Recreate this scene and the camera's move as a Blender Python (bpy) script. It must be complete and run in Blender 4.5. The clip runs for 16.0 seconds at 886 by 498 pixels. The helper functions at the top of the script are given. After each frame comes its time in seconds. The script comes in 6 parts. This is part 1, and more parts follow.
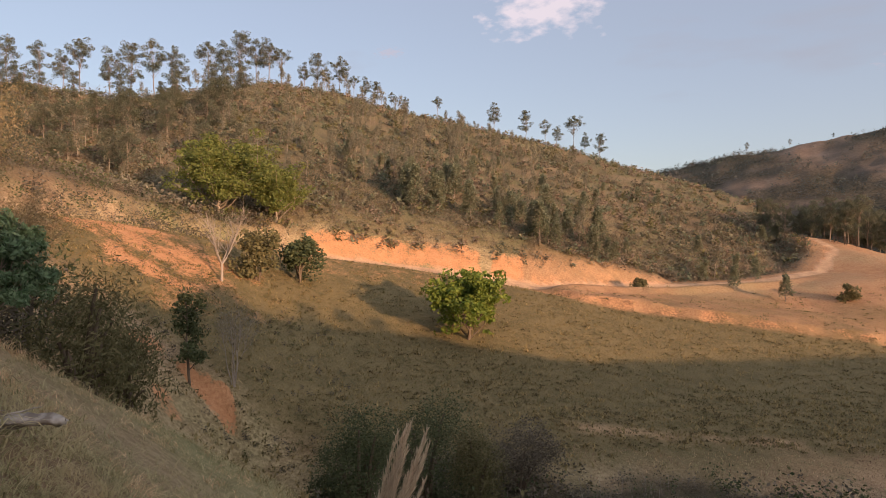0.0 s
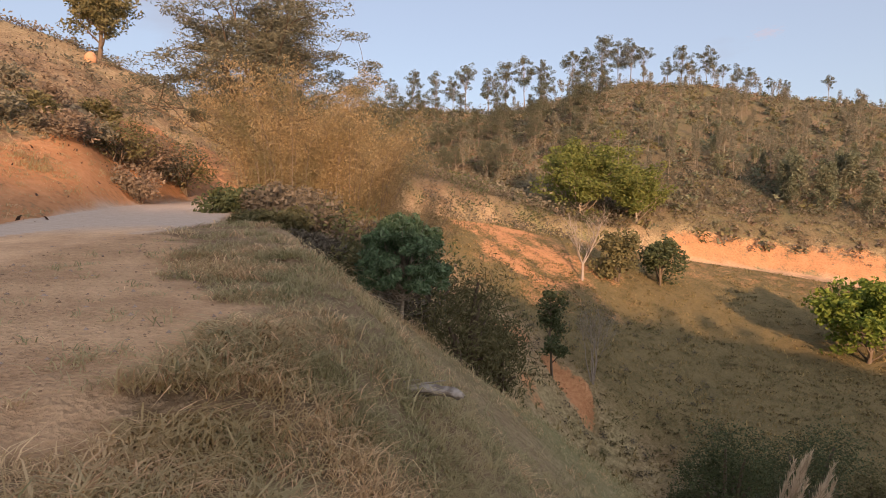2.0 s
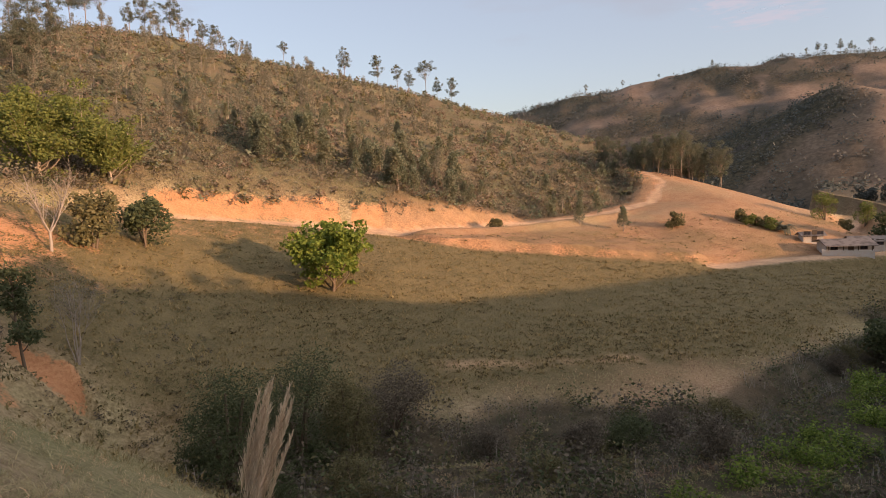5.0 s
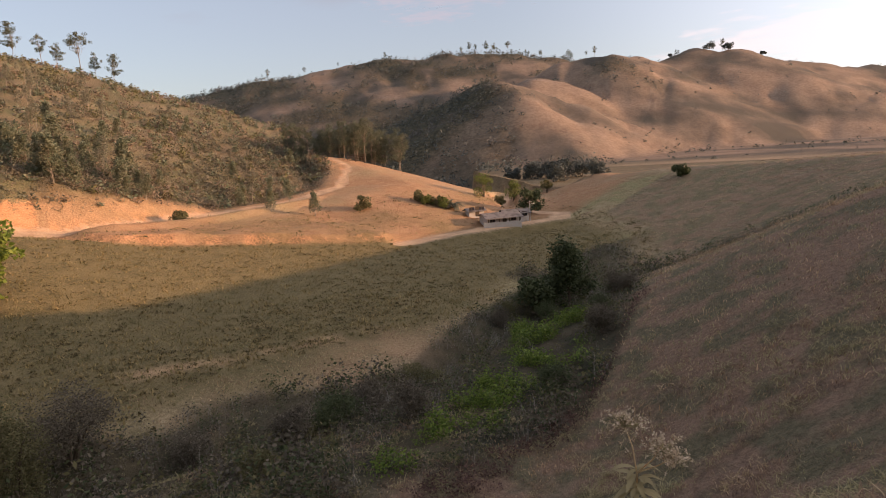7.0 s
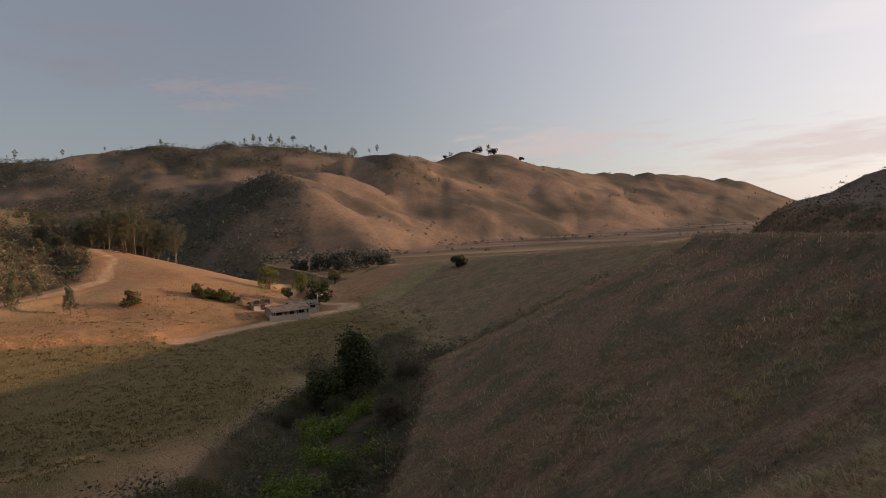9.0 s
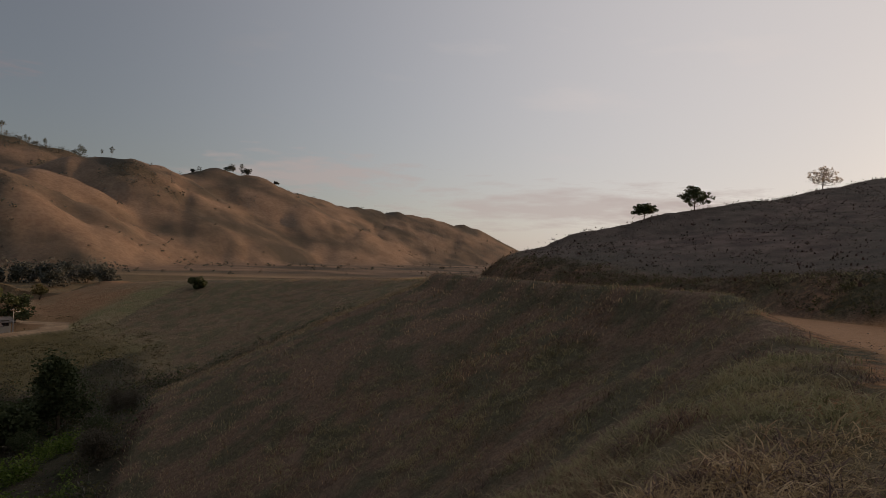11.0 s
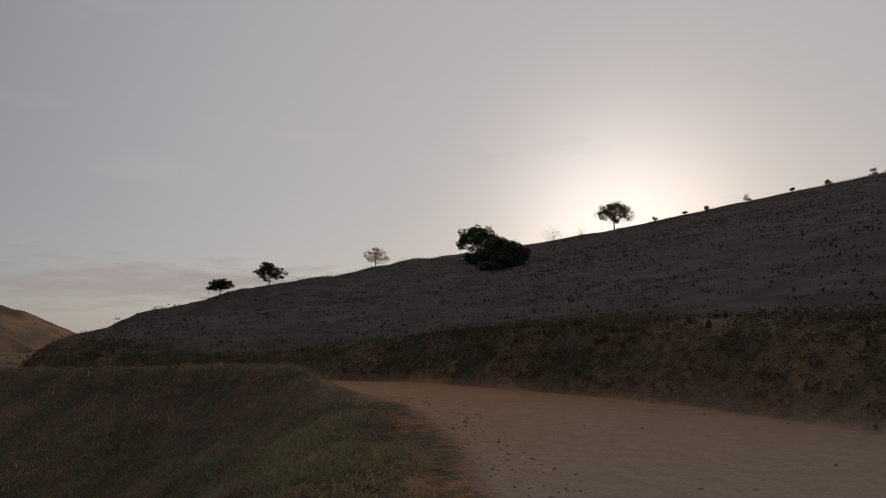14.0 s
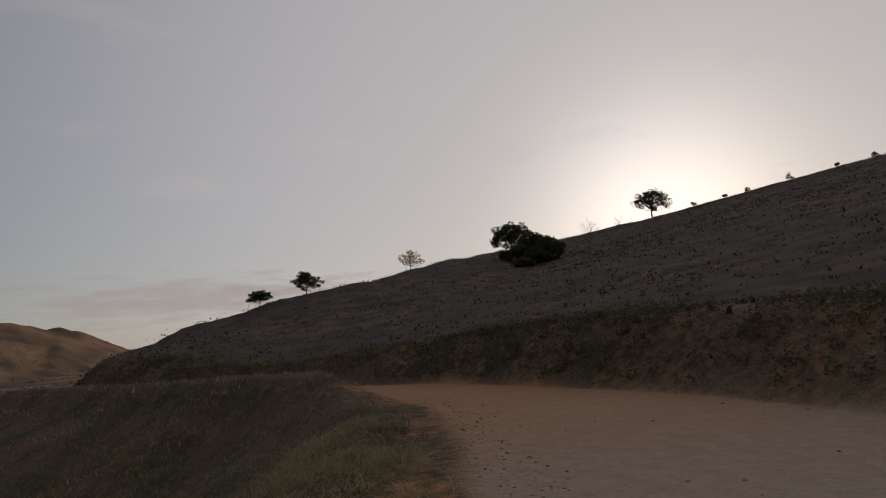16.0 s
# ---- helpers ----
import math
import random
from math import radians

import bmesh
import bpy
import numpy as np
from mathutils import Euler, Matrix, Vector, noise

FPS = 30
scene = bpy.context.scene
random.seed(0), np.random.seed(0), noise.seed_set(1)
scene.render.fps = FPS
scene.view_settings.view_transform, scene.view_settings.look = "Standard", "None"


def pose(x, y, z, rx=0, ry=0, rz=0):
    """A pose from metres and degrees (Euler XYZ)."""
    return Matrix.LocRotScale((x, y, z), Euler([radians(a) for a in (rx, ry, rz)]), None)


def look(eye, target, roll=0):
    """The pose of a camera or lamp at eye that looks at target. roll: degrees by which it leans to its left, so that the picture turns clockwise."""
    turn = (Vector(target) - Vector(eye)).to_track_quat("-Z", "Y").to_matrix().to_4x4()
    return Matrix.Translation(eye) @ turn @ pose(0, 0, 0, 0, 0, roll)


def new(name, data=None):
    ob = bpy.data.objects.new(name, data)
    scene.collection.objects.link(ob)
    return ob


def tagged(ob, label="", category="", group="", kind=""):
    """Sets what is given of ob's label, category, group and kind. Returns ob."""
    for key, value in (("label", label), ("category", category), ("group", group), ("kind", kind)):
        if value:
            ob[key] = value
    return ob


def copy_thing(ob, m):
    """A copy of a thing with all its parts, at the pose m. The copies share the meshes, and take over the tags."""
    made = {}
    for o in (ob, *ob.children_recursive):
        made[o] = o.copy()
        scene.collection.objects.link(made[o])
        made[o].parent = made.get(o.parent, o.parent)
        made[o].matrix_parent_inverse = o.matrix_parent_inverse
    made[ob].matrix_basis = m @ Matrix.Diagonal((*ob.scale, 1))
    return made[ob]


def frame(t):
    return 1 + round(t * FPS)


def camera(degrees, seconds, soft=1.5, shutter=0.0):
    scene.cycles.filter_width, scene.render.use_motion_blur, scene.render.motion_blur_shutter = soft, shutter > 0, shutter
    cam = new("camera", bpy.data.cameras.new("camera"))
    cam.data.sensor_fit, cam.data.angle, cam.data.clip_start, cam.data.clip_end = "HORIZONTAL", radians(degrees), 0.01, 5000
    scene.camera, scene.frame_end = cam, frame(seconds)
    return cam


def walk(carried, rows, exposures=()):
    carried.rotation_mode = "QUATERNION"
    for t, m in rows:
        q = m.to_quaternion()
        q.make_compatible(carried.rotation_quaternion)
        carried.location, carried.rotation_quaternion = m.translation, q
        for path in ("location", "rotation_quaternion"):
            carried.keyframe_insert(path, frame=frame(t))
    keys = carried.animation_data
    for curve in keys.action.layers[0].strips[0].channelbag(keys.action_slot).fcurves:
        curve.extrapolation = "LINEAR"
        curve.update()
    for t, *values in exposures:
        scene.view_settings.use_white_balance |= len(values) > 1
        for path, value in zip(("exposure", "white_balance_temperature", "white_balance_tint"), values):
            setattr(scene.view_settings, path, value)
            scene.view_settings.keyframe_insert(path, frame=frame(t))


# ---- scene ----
cam = camera(70.3, 16.0, soft=0.9, shutter=0.0)
# seconds, yaw, pitch, roll; the camera stands on the road's outer shoulder and turns
PATH = (
    (0, 0.00, -1.50, -0.00),
    (0.5, 7.34, -2.30, 0.42),
    (1, 15.84, -1.94, 1.38),
    (1.5, 25.50, -1.71, 0.69),
    (2, 31.78, -1.45, -0.18),
    (2.5, 30.73, -2.02, -0.23),
    (3, 22.96, -3.29, -0.30),
    (3.5, 14.31, -3.93, -0.13),
    (4, 5.20, -4.25, 1.23),
    (4.5, -5.56, -5.13, 1.59),
    (5, -12.80, -6.52, 2.92),
    (5.2, -15.25, -6.74, 3.09),
    (7.3, -43.23, -9.04, 3.63),
    (7.5, -44.82, -8.60, 3.60),
    (8, -50.95, -6.90, 3.01),
    (8.2, -53.32, -5.99, 3.17),
    (10.3, -70.37, 2.48, 0.03),
    (10.5, -74.08, 1.64, -1.26),
    (11, -81.95, 0.40, -2.27),
    (11.5, -87.21, -0.18, -1.38),
    (12, -91.23, 0.25, 0.37),
    (12.5, -95.72, 1.30, 1.30),
    (13, -103.04, 3.70, 2.66),
    (13.5, -109.98, 5.52, 2.79),
    (14, -118.66, 7.70, 0.96),
    (14.5, -121.35, 7.06, 0.02),
    (15, -118.25, 7.08, -5.45),
    (15.5, -115.92, 8.37, 1.81),
    (16, -114.70, 7.86, 3.93))
EXPOSURES = ((0, 1.15, 6550, 18), (1, 1.18, 6550, 18), (2.2, 1.3, 6500, 18), (3.5, 1.36, 6550, 18), (5, 1.3, 6650, 18), (7.4, 1.2, 6650, 19), (8.2, .68, 6750, 18), (10.3, .06, 6900, 15), (11, -.26, 6950, 14), (12, -.45, 7000, 13), (13, -.6, 6900, 13), (14.5, -.7, 6700, 13), (16, -.65, 6700, 13))
ARM = .32  # the camera is held out at this reach and swings round its holder
STEP = {13.5: .13, 14: .26, 14.5: .36, 15: .66, 15.5: .82, 16: 1.0}  # at the end it steps sideways, towards the road
walk(cam, [(t, pose(-ARM * math.sin(radians(w)) - .5 * STEP.get(t, 0), ARM * math.cos(radians(w)) - ARM - .866 * STEP.get(t, 0), 1.6, 90 + p, r, w)) for t, w, p, r in PATH], EXPOSURES)

# ---------- light ----------
SUN_AZ, SUN_EL = radians(137), radians(7.9)
world = bpy.data.worlds.new("evening_sky")
scene.world = world
world.use_nodes = True
wn, wl = world.node_tree.nodes, world.node_tree.links
sky = wn.new("ShaderNodeTexSky")
sky.sky_type, sky.sun_disc, sky.sun_elevation, sky.sun_rotation = "NISHITA", False, SUN_EL, SUN_AZ
sky.air_density, sky.dust_density, sky.ozone_density, sky.altitude = 1.0, 1.7, 1.5, 600
wn["Background"].inputs["Strength"].default_value = 0.15
# thin evening haze and a few clouds over the clear sky
place = wn.new("ShaderNodeTexCoord")
spread = wn.new("ShaderNodeMapping")
spread.inputs["Scale"].default_value = (2.2, 2.2, 9)
wl.new(place.outputs["Generated"], spread.inputs[0])
cloud = wn.new("ShaderNodeTexNoise")
cloud.inputs["Scale"].default_value, cloud.inputs["Detail"].default_value, cloud.inputs["Roughness"].default_value = 1.3, 7, .55
wl.new(spread.outputs[0], cloud.inputs["Vector"])
veil = wn.new("ShaderNodeMapRange")
veil.inputs[1].default_value, veil.inputs[2].default_value, veil.inputs[3].default_value, veil.inputs[4].default_value = .56, .74, .66, .85
wl.new(cloud.outputs[0], veil.inputs[0])
haze = wn.new("ShaderNodeMix")
haze.data_type = "RGBA"
thick = wn.new("ShaderNodeMapRange")  # the haze thickens towards the sun
thick.interpolation_type = "SMOOTHSTEP"
thick.inputs[1].default_value, thick.inputs[2].default_value, thick.inputs[3].default_value, thick.inputs[4].default_value = .4, 1, 0, .22
most = wn.new("ShaderNodeMath")
most.operation, most.use_clamp = "ADD", True
wl.new(veil.outputs[0], most.inputs[0])
wl.new(thick.outputs[0], most.inputs[1])
wl.new(most.outputs[0], haze.inputs[0])
# the haze scatters the low sun forward and is brighter on its side
toward = wn.new("ShaderNodeVectorMath")
toward.operation = "DOT_PRODUCT"
toward.inputs[1].default_value = (math.sin(SUN_AZ), math.cos(SUN_AZ), .15)
wl.new(place.outputs["Generated"], toward.inputs[0])
gain = wn.new("ShaderNodeMapRange")
gain.interpolation_type = "SMOOTHSTEP"
gain.inputs[1].default_value, gain.inputs[2].default_value, gain.inputs[3].default_value, gain.inputs[4].default_value = -.05, 1.02, .78, 2.75
wl.new(toward.outputs["Value"], gain.inputs[0])
wl.new(toward.outputs["Value"], thick.inputs[0])
tint = wn.new("ShaderNodeMix")
tint.data_type = "RGBA"
tint.inputs[6].default_value, tint.inputs[7].default_value = (1.62, 1.69, 1.90, 1), (1.86, 1.80, 1.80, 1)
wl.new(toward.outputs["Value"], tint.inputs[0])
lit = wn.new("ShaderNodeVectorMath")
lit.operation = "SCALE"
wl.new(tint.outputs[2], lit.inputs[0])
near_sun = wn.new("ShaderNodeVectorMath")  # the bright aureole close round the hidden sun
near_sun.operation = "DOT_PRODUCT"
near_sun.inputs[1].default_value = Vector((math.sin(SUN_AZ - .04), math.cos(SUN_AZ - .04), .15)).normalized()
wl.new(place.outputs["Generated"], near_sun.inputs[0])
ahead = wn.new("ShaderNodeMath")
ahead.operation = "MAXIMUM"
ahead.inputs[1].default_value = 0
wl.new(near_sun.outputs["Value"], ahead.inputs[0])
falloff = wn.new("ShaderNodeMath")
falloff.operation = "POWER"
falloff.inputs[1].default_value = 80
wl.new(ahead.outputs[0], falloff.inputs[0])
glow = wn.new("ShaderNodeMath")
glow.operation = "MULTIPLY"
glow.inputs[1].default_value = 2.6
wl.new(falloff.outputs[0], glow.inputs[0])
bright = wn.new("ShaderNodeMath")
wl.new(gain.outputs[0], bright.inputs[0])
wl.new(glow.outputs[0], bright.inputs[1])
wl.new(bright.outputs[0], lit.inputs["Scale"])
wl.new(lit.outputs[0], haze.inputs[7])
wl.new(sky.outputs[0], haze.inputs[6])
wl.new(haze.outputs[2], wn["Background"].inputs["Color"])
sun = new("sun", bpy.data.lights.new("sun", "SUN"))
sun.data.energy, sun.data.angle, sun.data.color = 3.2, radians(.6), (1.0, .63, .36)
sun.matrix_world = look((0, 0, 80), Vector((0, 0, 80)) - Vector((math.sin(SUN_AZ) * math.cos(SUN_EL), math.cos(SUN_AZ) * math.cos(SUN_EL), math.sin(SUN_EL))))
tagged(sun, "low warm evening sun", "sun", kind="structure")


# ---------- materials ----------
def material(name, rough=.9):
    m = bpy.data.materials.new(name)
    m.use_nodes = True
    n = m.node_tree.nodes
    b = n["Principled BSDF"]
    b.inputs["Roughness"].default_value = rough
    b.inputs["Specular IOR Level"].default_value = .15
    return m, n, m.node_tree.links, b


def mixed(n, l, a, b, fac):
    m = n.new("ShaderNodeMix")
    m.data_type = "RGBA"
    for sock, v in ((m.inputs[6], a), (m.inputs[7], b), (m.inputs[0], fac)):
        if isinstance(v, (tuple, float, int)):
            sock.default_value = (*v, 1) if isinstance(v, tuple) else v
        else:
            l.new(v, sock)
    return m.outputs[2]


def noise_of(n, l, scale, lo=.4, hi=.6, detail=4, coord="Object", stretch=None):
    tc = n.new("ShaderNodeTexCoord")
    v = tc.outputs[coord]
    if stretch:
        mp = n.new("ShaderNodeMapping")
        mp.inputs["Scale"].default_value = stretch
        l.new(v, mp.inputs[0])
        v = mp.outputs[0]
    t = n.new("ShaderNodeTexNoise")
    t.inputs["Scale"].default_value, t.inputs["Detail"].default_value = scale, detail
    l.new(v, t.inputs["Vector"])
    r = n.new("ShaderNodeMapRange")
    r.inputs[1].default_value, r.inputs[2].default_value = lo, hi
    l.new(t.outputs[0], r.inputs[0])
    return r.outputs[0]


def attribute(n, name):
    a = n.new("ShaderNodeAttribute")
    a.attribute_name = name
    return a.outputs["Fac"]


def bumped(n, l, b, height, strength, distance):
    k = n.new("ShaderNodeBump")
    k.inputs["Strength"].default_value, k.inputs["Distance"].default_value = strength, distance
    l.new(height, k.inputs["Height"])
    l.new(k.outputs[0], b.inputs["Normal"])


def varied(name, dark, light, scale=1.5, rough=.8, through_light=0.0, third=None):
    """A material that varies from piece to piece and in patches; leaves let some light through."""
    m, n, l, b = material(name, rough)
    g = n.new("ShaderNodeNewGeometry")
    c = mixed(n, l, dark, light, g.outputs["Random Per Island"])
    if third:
        c = mixed(n, l, c, third, noise_of(n, l, scale, .45, .65))
    l.new(c, b.inputs["Base Color"])
    if through_light:
        tr = n.new("ShaderNodeBsdfTranslucent")
        l.new(c, tr.inputs[0])
        mx = n.new("ShaderNodeMixShader")
        mx.inputs[0].default_value = through_light
        l.new(b.outputs[0], mx.inputs[1])
        l.new(tr.outputs[0], mx.inputs[2])
        l.new(mx.outputs[0], n["Material Output"].inputs[0])
    return m


def ground_material():
    m, n, l, b = material("hill_ground", .95)
    big = noise_of(n, l, .06, .35, .65)
    mid = noise_of(n, l, .45, .38, .62, 6)
    fine = noise_of(n, l, 3.5, .35, .65, 8)
    grain = noise_of(n, l, 16, .3, .7, 6)
    straw = mixed(n, l, (.38, .27, .145), (.60, .45, .27), fine)
    olive = mixed(n, l, (.20, .19, .085), (.33, .29, .14), fine)
    russet = mixed(n, l, (.19, .115, .065), (.31, .20, .12), fine)
    # near ground is darkened between blades: soil tone plus the blades' own shade
    straw = mixed(n, l, straw, mixed(n, l, (.17, .125, .072), (.43, .325, .195), mixed(n, l, fine, grain, .6)), attribute(n, "blade_shade"))
    olive = mixed(n, l, olive, mixed(n, l, (.13, .118, .06), (.32, .27, .145), mixed(n, l, fine, grain, .6)), attribute(n, "blade_shade"))
    dry = mixed(n, l, straw, russet, mixed(n, l, big, mid, .5))
    c = mixed(n, l, dry, olive, attribute(n, "green"))
    burnt = mixed(n, l, mixed(n, l, (.125, .08, .055), (.38, .255, .17), mixed(n, l, fine, grain, .6)), mixed(n, l, (.085, .078, .044), (.22, .185, .112), mixed(n, l, fine, grain, .5)), noise_of(n, l, .35, .44, .58, 5))
    c = mixed(n, l, c, burnt, attribute(n, "russet"))
    # south hill: duller and bluer brown, its backlit shade put into the colour
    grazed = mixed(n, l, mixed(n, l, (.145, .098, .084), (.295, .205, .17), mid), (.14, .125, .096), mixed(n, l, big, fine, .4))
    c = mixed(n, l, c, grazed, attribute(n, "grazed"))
    # distant slopes: colours dulled for haze, dark patches standing for scrub and shade
    c = mixed(n, l, c, mixed(n, l, mixed(n, l, (.185, .122, .084), (.29, .205, .142), mixed(n, l, mid, big, .5)), (.085, .072, .055), noise_of(n, l, .016, .40, .62, 9)), attribute(n, "far"))
    pasture = mixed(n, l, mixed(n, l, (.088, .081, .034), (.17, .136, .062), mid), (.23, .17, .08), mixed(n, l, fine, grain, .5))
    c = mixed(n, l, c, pasture, attribute(n, "pasture"))
    ruddy = mixed(n, l, mixed(n, l, (.25, .118, .058), (.39, .21, .108), mid), (.45, .27, .145), mixed(n, l, fine, grain, .5))
    c = mixed(n, l, c, ruddy, attribute(n, "ruddy"))
    # ground under woods and thickets: near black, the shade beneath is in the colour
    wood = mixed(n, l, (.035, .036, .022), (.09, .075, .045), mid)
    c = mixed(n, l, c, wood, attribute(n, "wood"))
    clay = mixed(n, l, (.43, .20, .088), (.59, .31, .155), mixed(n, l, mid, fine, .5))
    ma = n.new("ShaderNodeMath")
    ma.operation, ma.use_clamp = "MULTIPLY", False
    mb = n.new("ShaderNodeMapRange")
    mb.inputs[1].default_value, mb.inputs[2].default_value = .28, .6
    l.new(attribute(n, "soil"), ma.inputs[0])
    broken = n.new("ShaderNodeMapRange")
    broken.inputs[3].default_value, broken.inputs[4].default_value = .3, 1.4
    l.new(mixed(n, l, mid, fine, .55), broken.inputs[0])
    l.new(broken.outputs[0], ma.inputs[1])
    l.new(ma.outputs[0], mb.inputs[0])
    c = mixed(n, l, c, clay, mb.outputs[0])
    gravel = mixed(n, l, (.40, .315, .245), (.54, .44, .35), mixed(n, l, fine, grain, .6))
    gravel = mixed(n, l, gravel, mixed(n, l, (.42, .205, .092), (.57, .305, .15), mixed(n, l, fine, grain, .6)), attribute(n, "russet"))
    c = mixed(n, l, c, gravel, attribute(n, "road"))
    c = mixed(n, l, c, mixed(n, l, (.36, .215, .115), (.72, .475, .275), mixed(n, l, mid, mixed(n, l, fine, grain, .6), .62)), attribute(n, "sand"))
    l.new(c, b.inputs["Base Color"])
    packed = n.new("ShaderNodeMapRange")
    packed.inputs[3].default_value, packed.inputs[4].default_value = .15, .12
    l.new(attribute(n, "road"), packed.inputs[0])
    l.new(packed.outputs[0], b.inputs["Specular IOR Level"])
    worn = n.new("ShaderNodeMapRange")
    worn.inputs[3].default_value, worn.inputs[4].default_value = .95, .72
    l.new(attribute(n, "road"), worn.inputs[0])
    l.new(worn.outputs[0], b.inputs["Roughness"])
    smooth = n.new("ShaderNodeMath")
    smooth.operation = "MULTIPLY"
    smooth.inputs[1].default_value = .82
    l.new(attribute(n, "road"), smooth.inputs[0])
    bumped(n, l, b, mixed(n, l, mixed(n, l, mixed(n, l, fine, grain, .5), mid, .3), (.5, .5, .5), smooth.outputs[0]), .8, .22)
    return m


GROUND = ground_material()
BARK_PALE = varied("pale_bark", (.20, .16, .12), (.34, .285, .22), 6)
BARK_EUC = varied("eucalyptus_bark", (.13, .10, .075), (.24, .195, .15), 6)
BARK_DARK = varied("dark_bark", (.10, .075, .05), (.16, .12, .085), 6)
BARK_GREY = varied("grey_dead_wood", (.20, .165, .13), (.34, .285, .23), 6)
LEAF_EUC = varied("eucalyptus_leaves", (.075, .088, .058), (.155, .165, .105), .2, .6, .4, (.16, .145, .095))
LEAF_YOUNG = varied("young_eucalyptus_leaves", (.11, .13, .08), (.235, .245, .155), .2, .6, .35, (.19, .16, .10))
LEAF_BRIGHT = varied("bright_green_leaves", (.10, .15, .025), (.22, .26, .05), .4, .55, .35)
LEAF_LIME = varied("yellow_green_leaves", (.11, .14, .035), (.20, .21, .06), .4, .6, .35)
LEAF_MANGO = varied("deep_green_leaves", (.06, .11, .05), (.17, .235, .125), .8, .3, .3)
LEAF_DARK = varied("dark_green_leaves", (.05, .066, .03), (.115, .13, .06), .6, .7, .3)
LEAF_OLIVE = varied("olive_bush_leaves", (.10, .096, .042), (.205, .178, .085), .6, .7, .3)
LEAF_GOLD = varied("golden_dry_bamboo_leaves", (.23, .168, .085), (.47, .355, .19), .35, .7, .35, (.17, .155, .08))
LEAF_ACACIA = varied("grey_green_feathery_leaves", (.095, .098, .066), (.21, .195, .13), .5, .7, .35)
LEAF_SCRUB = varied("dry_scrub_leaves", (.155, .112, .08), (.31, .235, .165), .05, .8, .3, (.115, .118, .08))
LEAF_THIN = varied("sparse_grey_olive_leaves", (.13, .128, .09), (.26, .24, .17), .05, .7, .35, (.22, .175, .12))
# far foliage: greyed leaf colour carries the haze of distance
LEAF_HAZED = varied("haze_greyed_distant_leaves", (.07, .08, .068), (.135, .145, .125), .02, .8, .25, (.13, .12, .105))
LEAF_VINE = varied("fresh_green_creeper_leaves", (.06, .105, .018), (.235, .30, .06), .4, .6, .35)
TWIG_GREY = varied("bare_grey_twigs", (.20, .175, .15), (.36, .32, .28), 1.5, .8, .1)
# leaf colour made pale to stand for light coming through from behind
LEAF_BACKLIT = varied("pale_backlit_leaves", (.40, .34, .26), (.58, .50, .40), 1, .8, .5)
LEAF_TUSSOCK = varied("olive_tussock_blades", (.10, .082, .04), (.20, .155, .08), .5, .85, .2)
LEAF_MAROON = varied("dark_maroon_scrub_leaves", (.09, .052, .043), (.19, .115, .09), .4, .8, .25)
EARTH = varied("sunlit_orange_earth", (.42, .215, .115), (.50, .28, .16), 3, .95)
LEAF_REED = varied("brown_creek_scrub_leaves", (.085, .074, .052), (.20, .165, .12), .4, .8, .25)
STRAW = varied("dry_grass_blades", (.42, .29, .15), (.90, .69, .42), .6, .8, .45, (.50, .385, .20))
STRAW_RUST = varied("rust_brown_grass_blades", (.40, .25, .13), (.86, .61, .37), .8, .8, .45)
BLADE_GREEN = varied("half_green_grass_blades", (.21, .195, .09), (.56, .485, .27), .8, .7, .45, (.50, .40, .22))
STRAW_RED = varied("russet_grass_blades", (.165, .10, .064), (.47, .31, .195), .35, .8, .35, (.26, .23, .125))
STRAW_DARK = varied("purplish_dead_grass_blades", (.115, .075, .06), (.34, .235, .18), .35, .8, .35)
# hill grass coloured very dark to stand for the shade on the hill
HILL_DRY_SHADED = varied("shade_darkened_hill_blades", (.066, .039, .031), (.15, .088, .065), .35, .8, .3, (.062, .05, .034))
WEED = varied("yellowing_weed_leaves", (.30, .25, .125), (.47, .39, .22), 3, .7, .35)
STRAW_GREEN = varied("grazed_tussock_blades", (.185, .145, .06), (.385, .285, .128), .35, .8, .3, (.175, .15, .068))
PLUME = varied("pale_plume_grass", (.46, .36, .24), (.70, .57, .41), 2, .8, .3)
WALL_WHITE = varied("lime_washed_plaster", (.42, .38, .33), (.52, .47, .41), 2, .9, 0, (.45, .38, .31))
ROOF_FIBRE = varied("weathered_grey_brown_roofing", (.20, .165, .14), (.30, .25, .21), 1.2, .9, 0, (.12, .10, .085))
DARK_WOOD = varied("dark_weathered_wood", (.07, .05, .035), (.13, .095, .065), 5)
GLASS_DARK = varied("dark_window_glass", (.03, .03, .035), (.05, .05, .055), 3, .15)
STONE = varied("road_stone", (.22, .15, .11), (.42, .32, .25), 5)
CLOD = varied("dry_earth_clods", (.20, .125, .075), (.46, .315, .195), 2, .95)
DEAD_WOOD = varied("bleached_dead_wood", (.26, .22, .18), (.50, .445, .375), 9, .85, 0, (.20, .16, .125))
CONCRETE = varied("pale_concrete", (.38, .36, .33), (.46, .43, .40), 5)


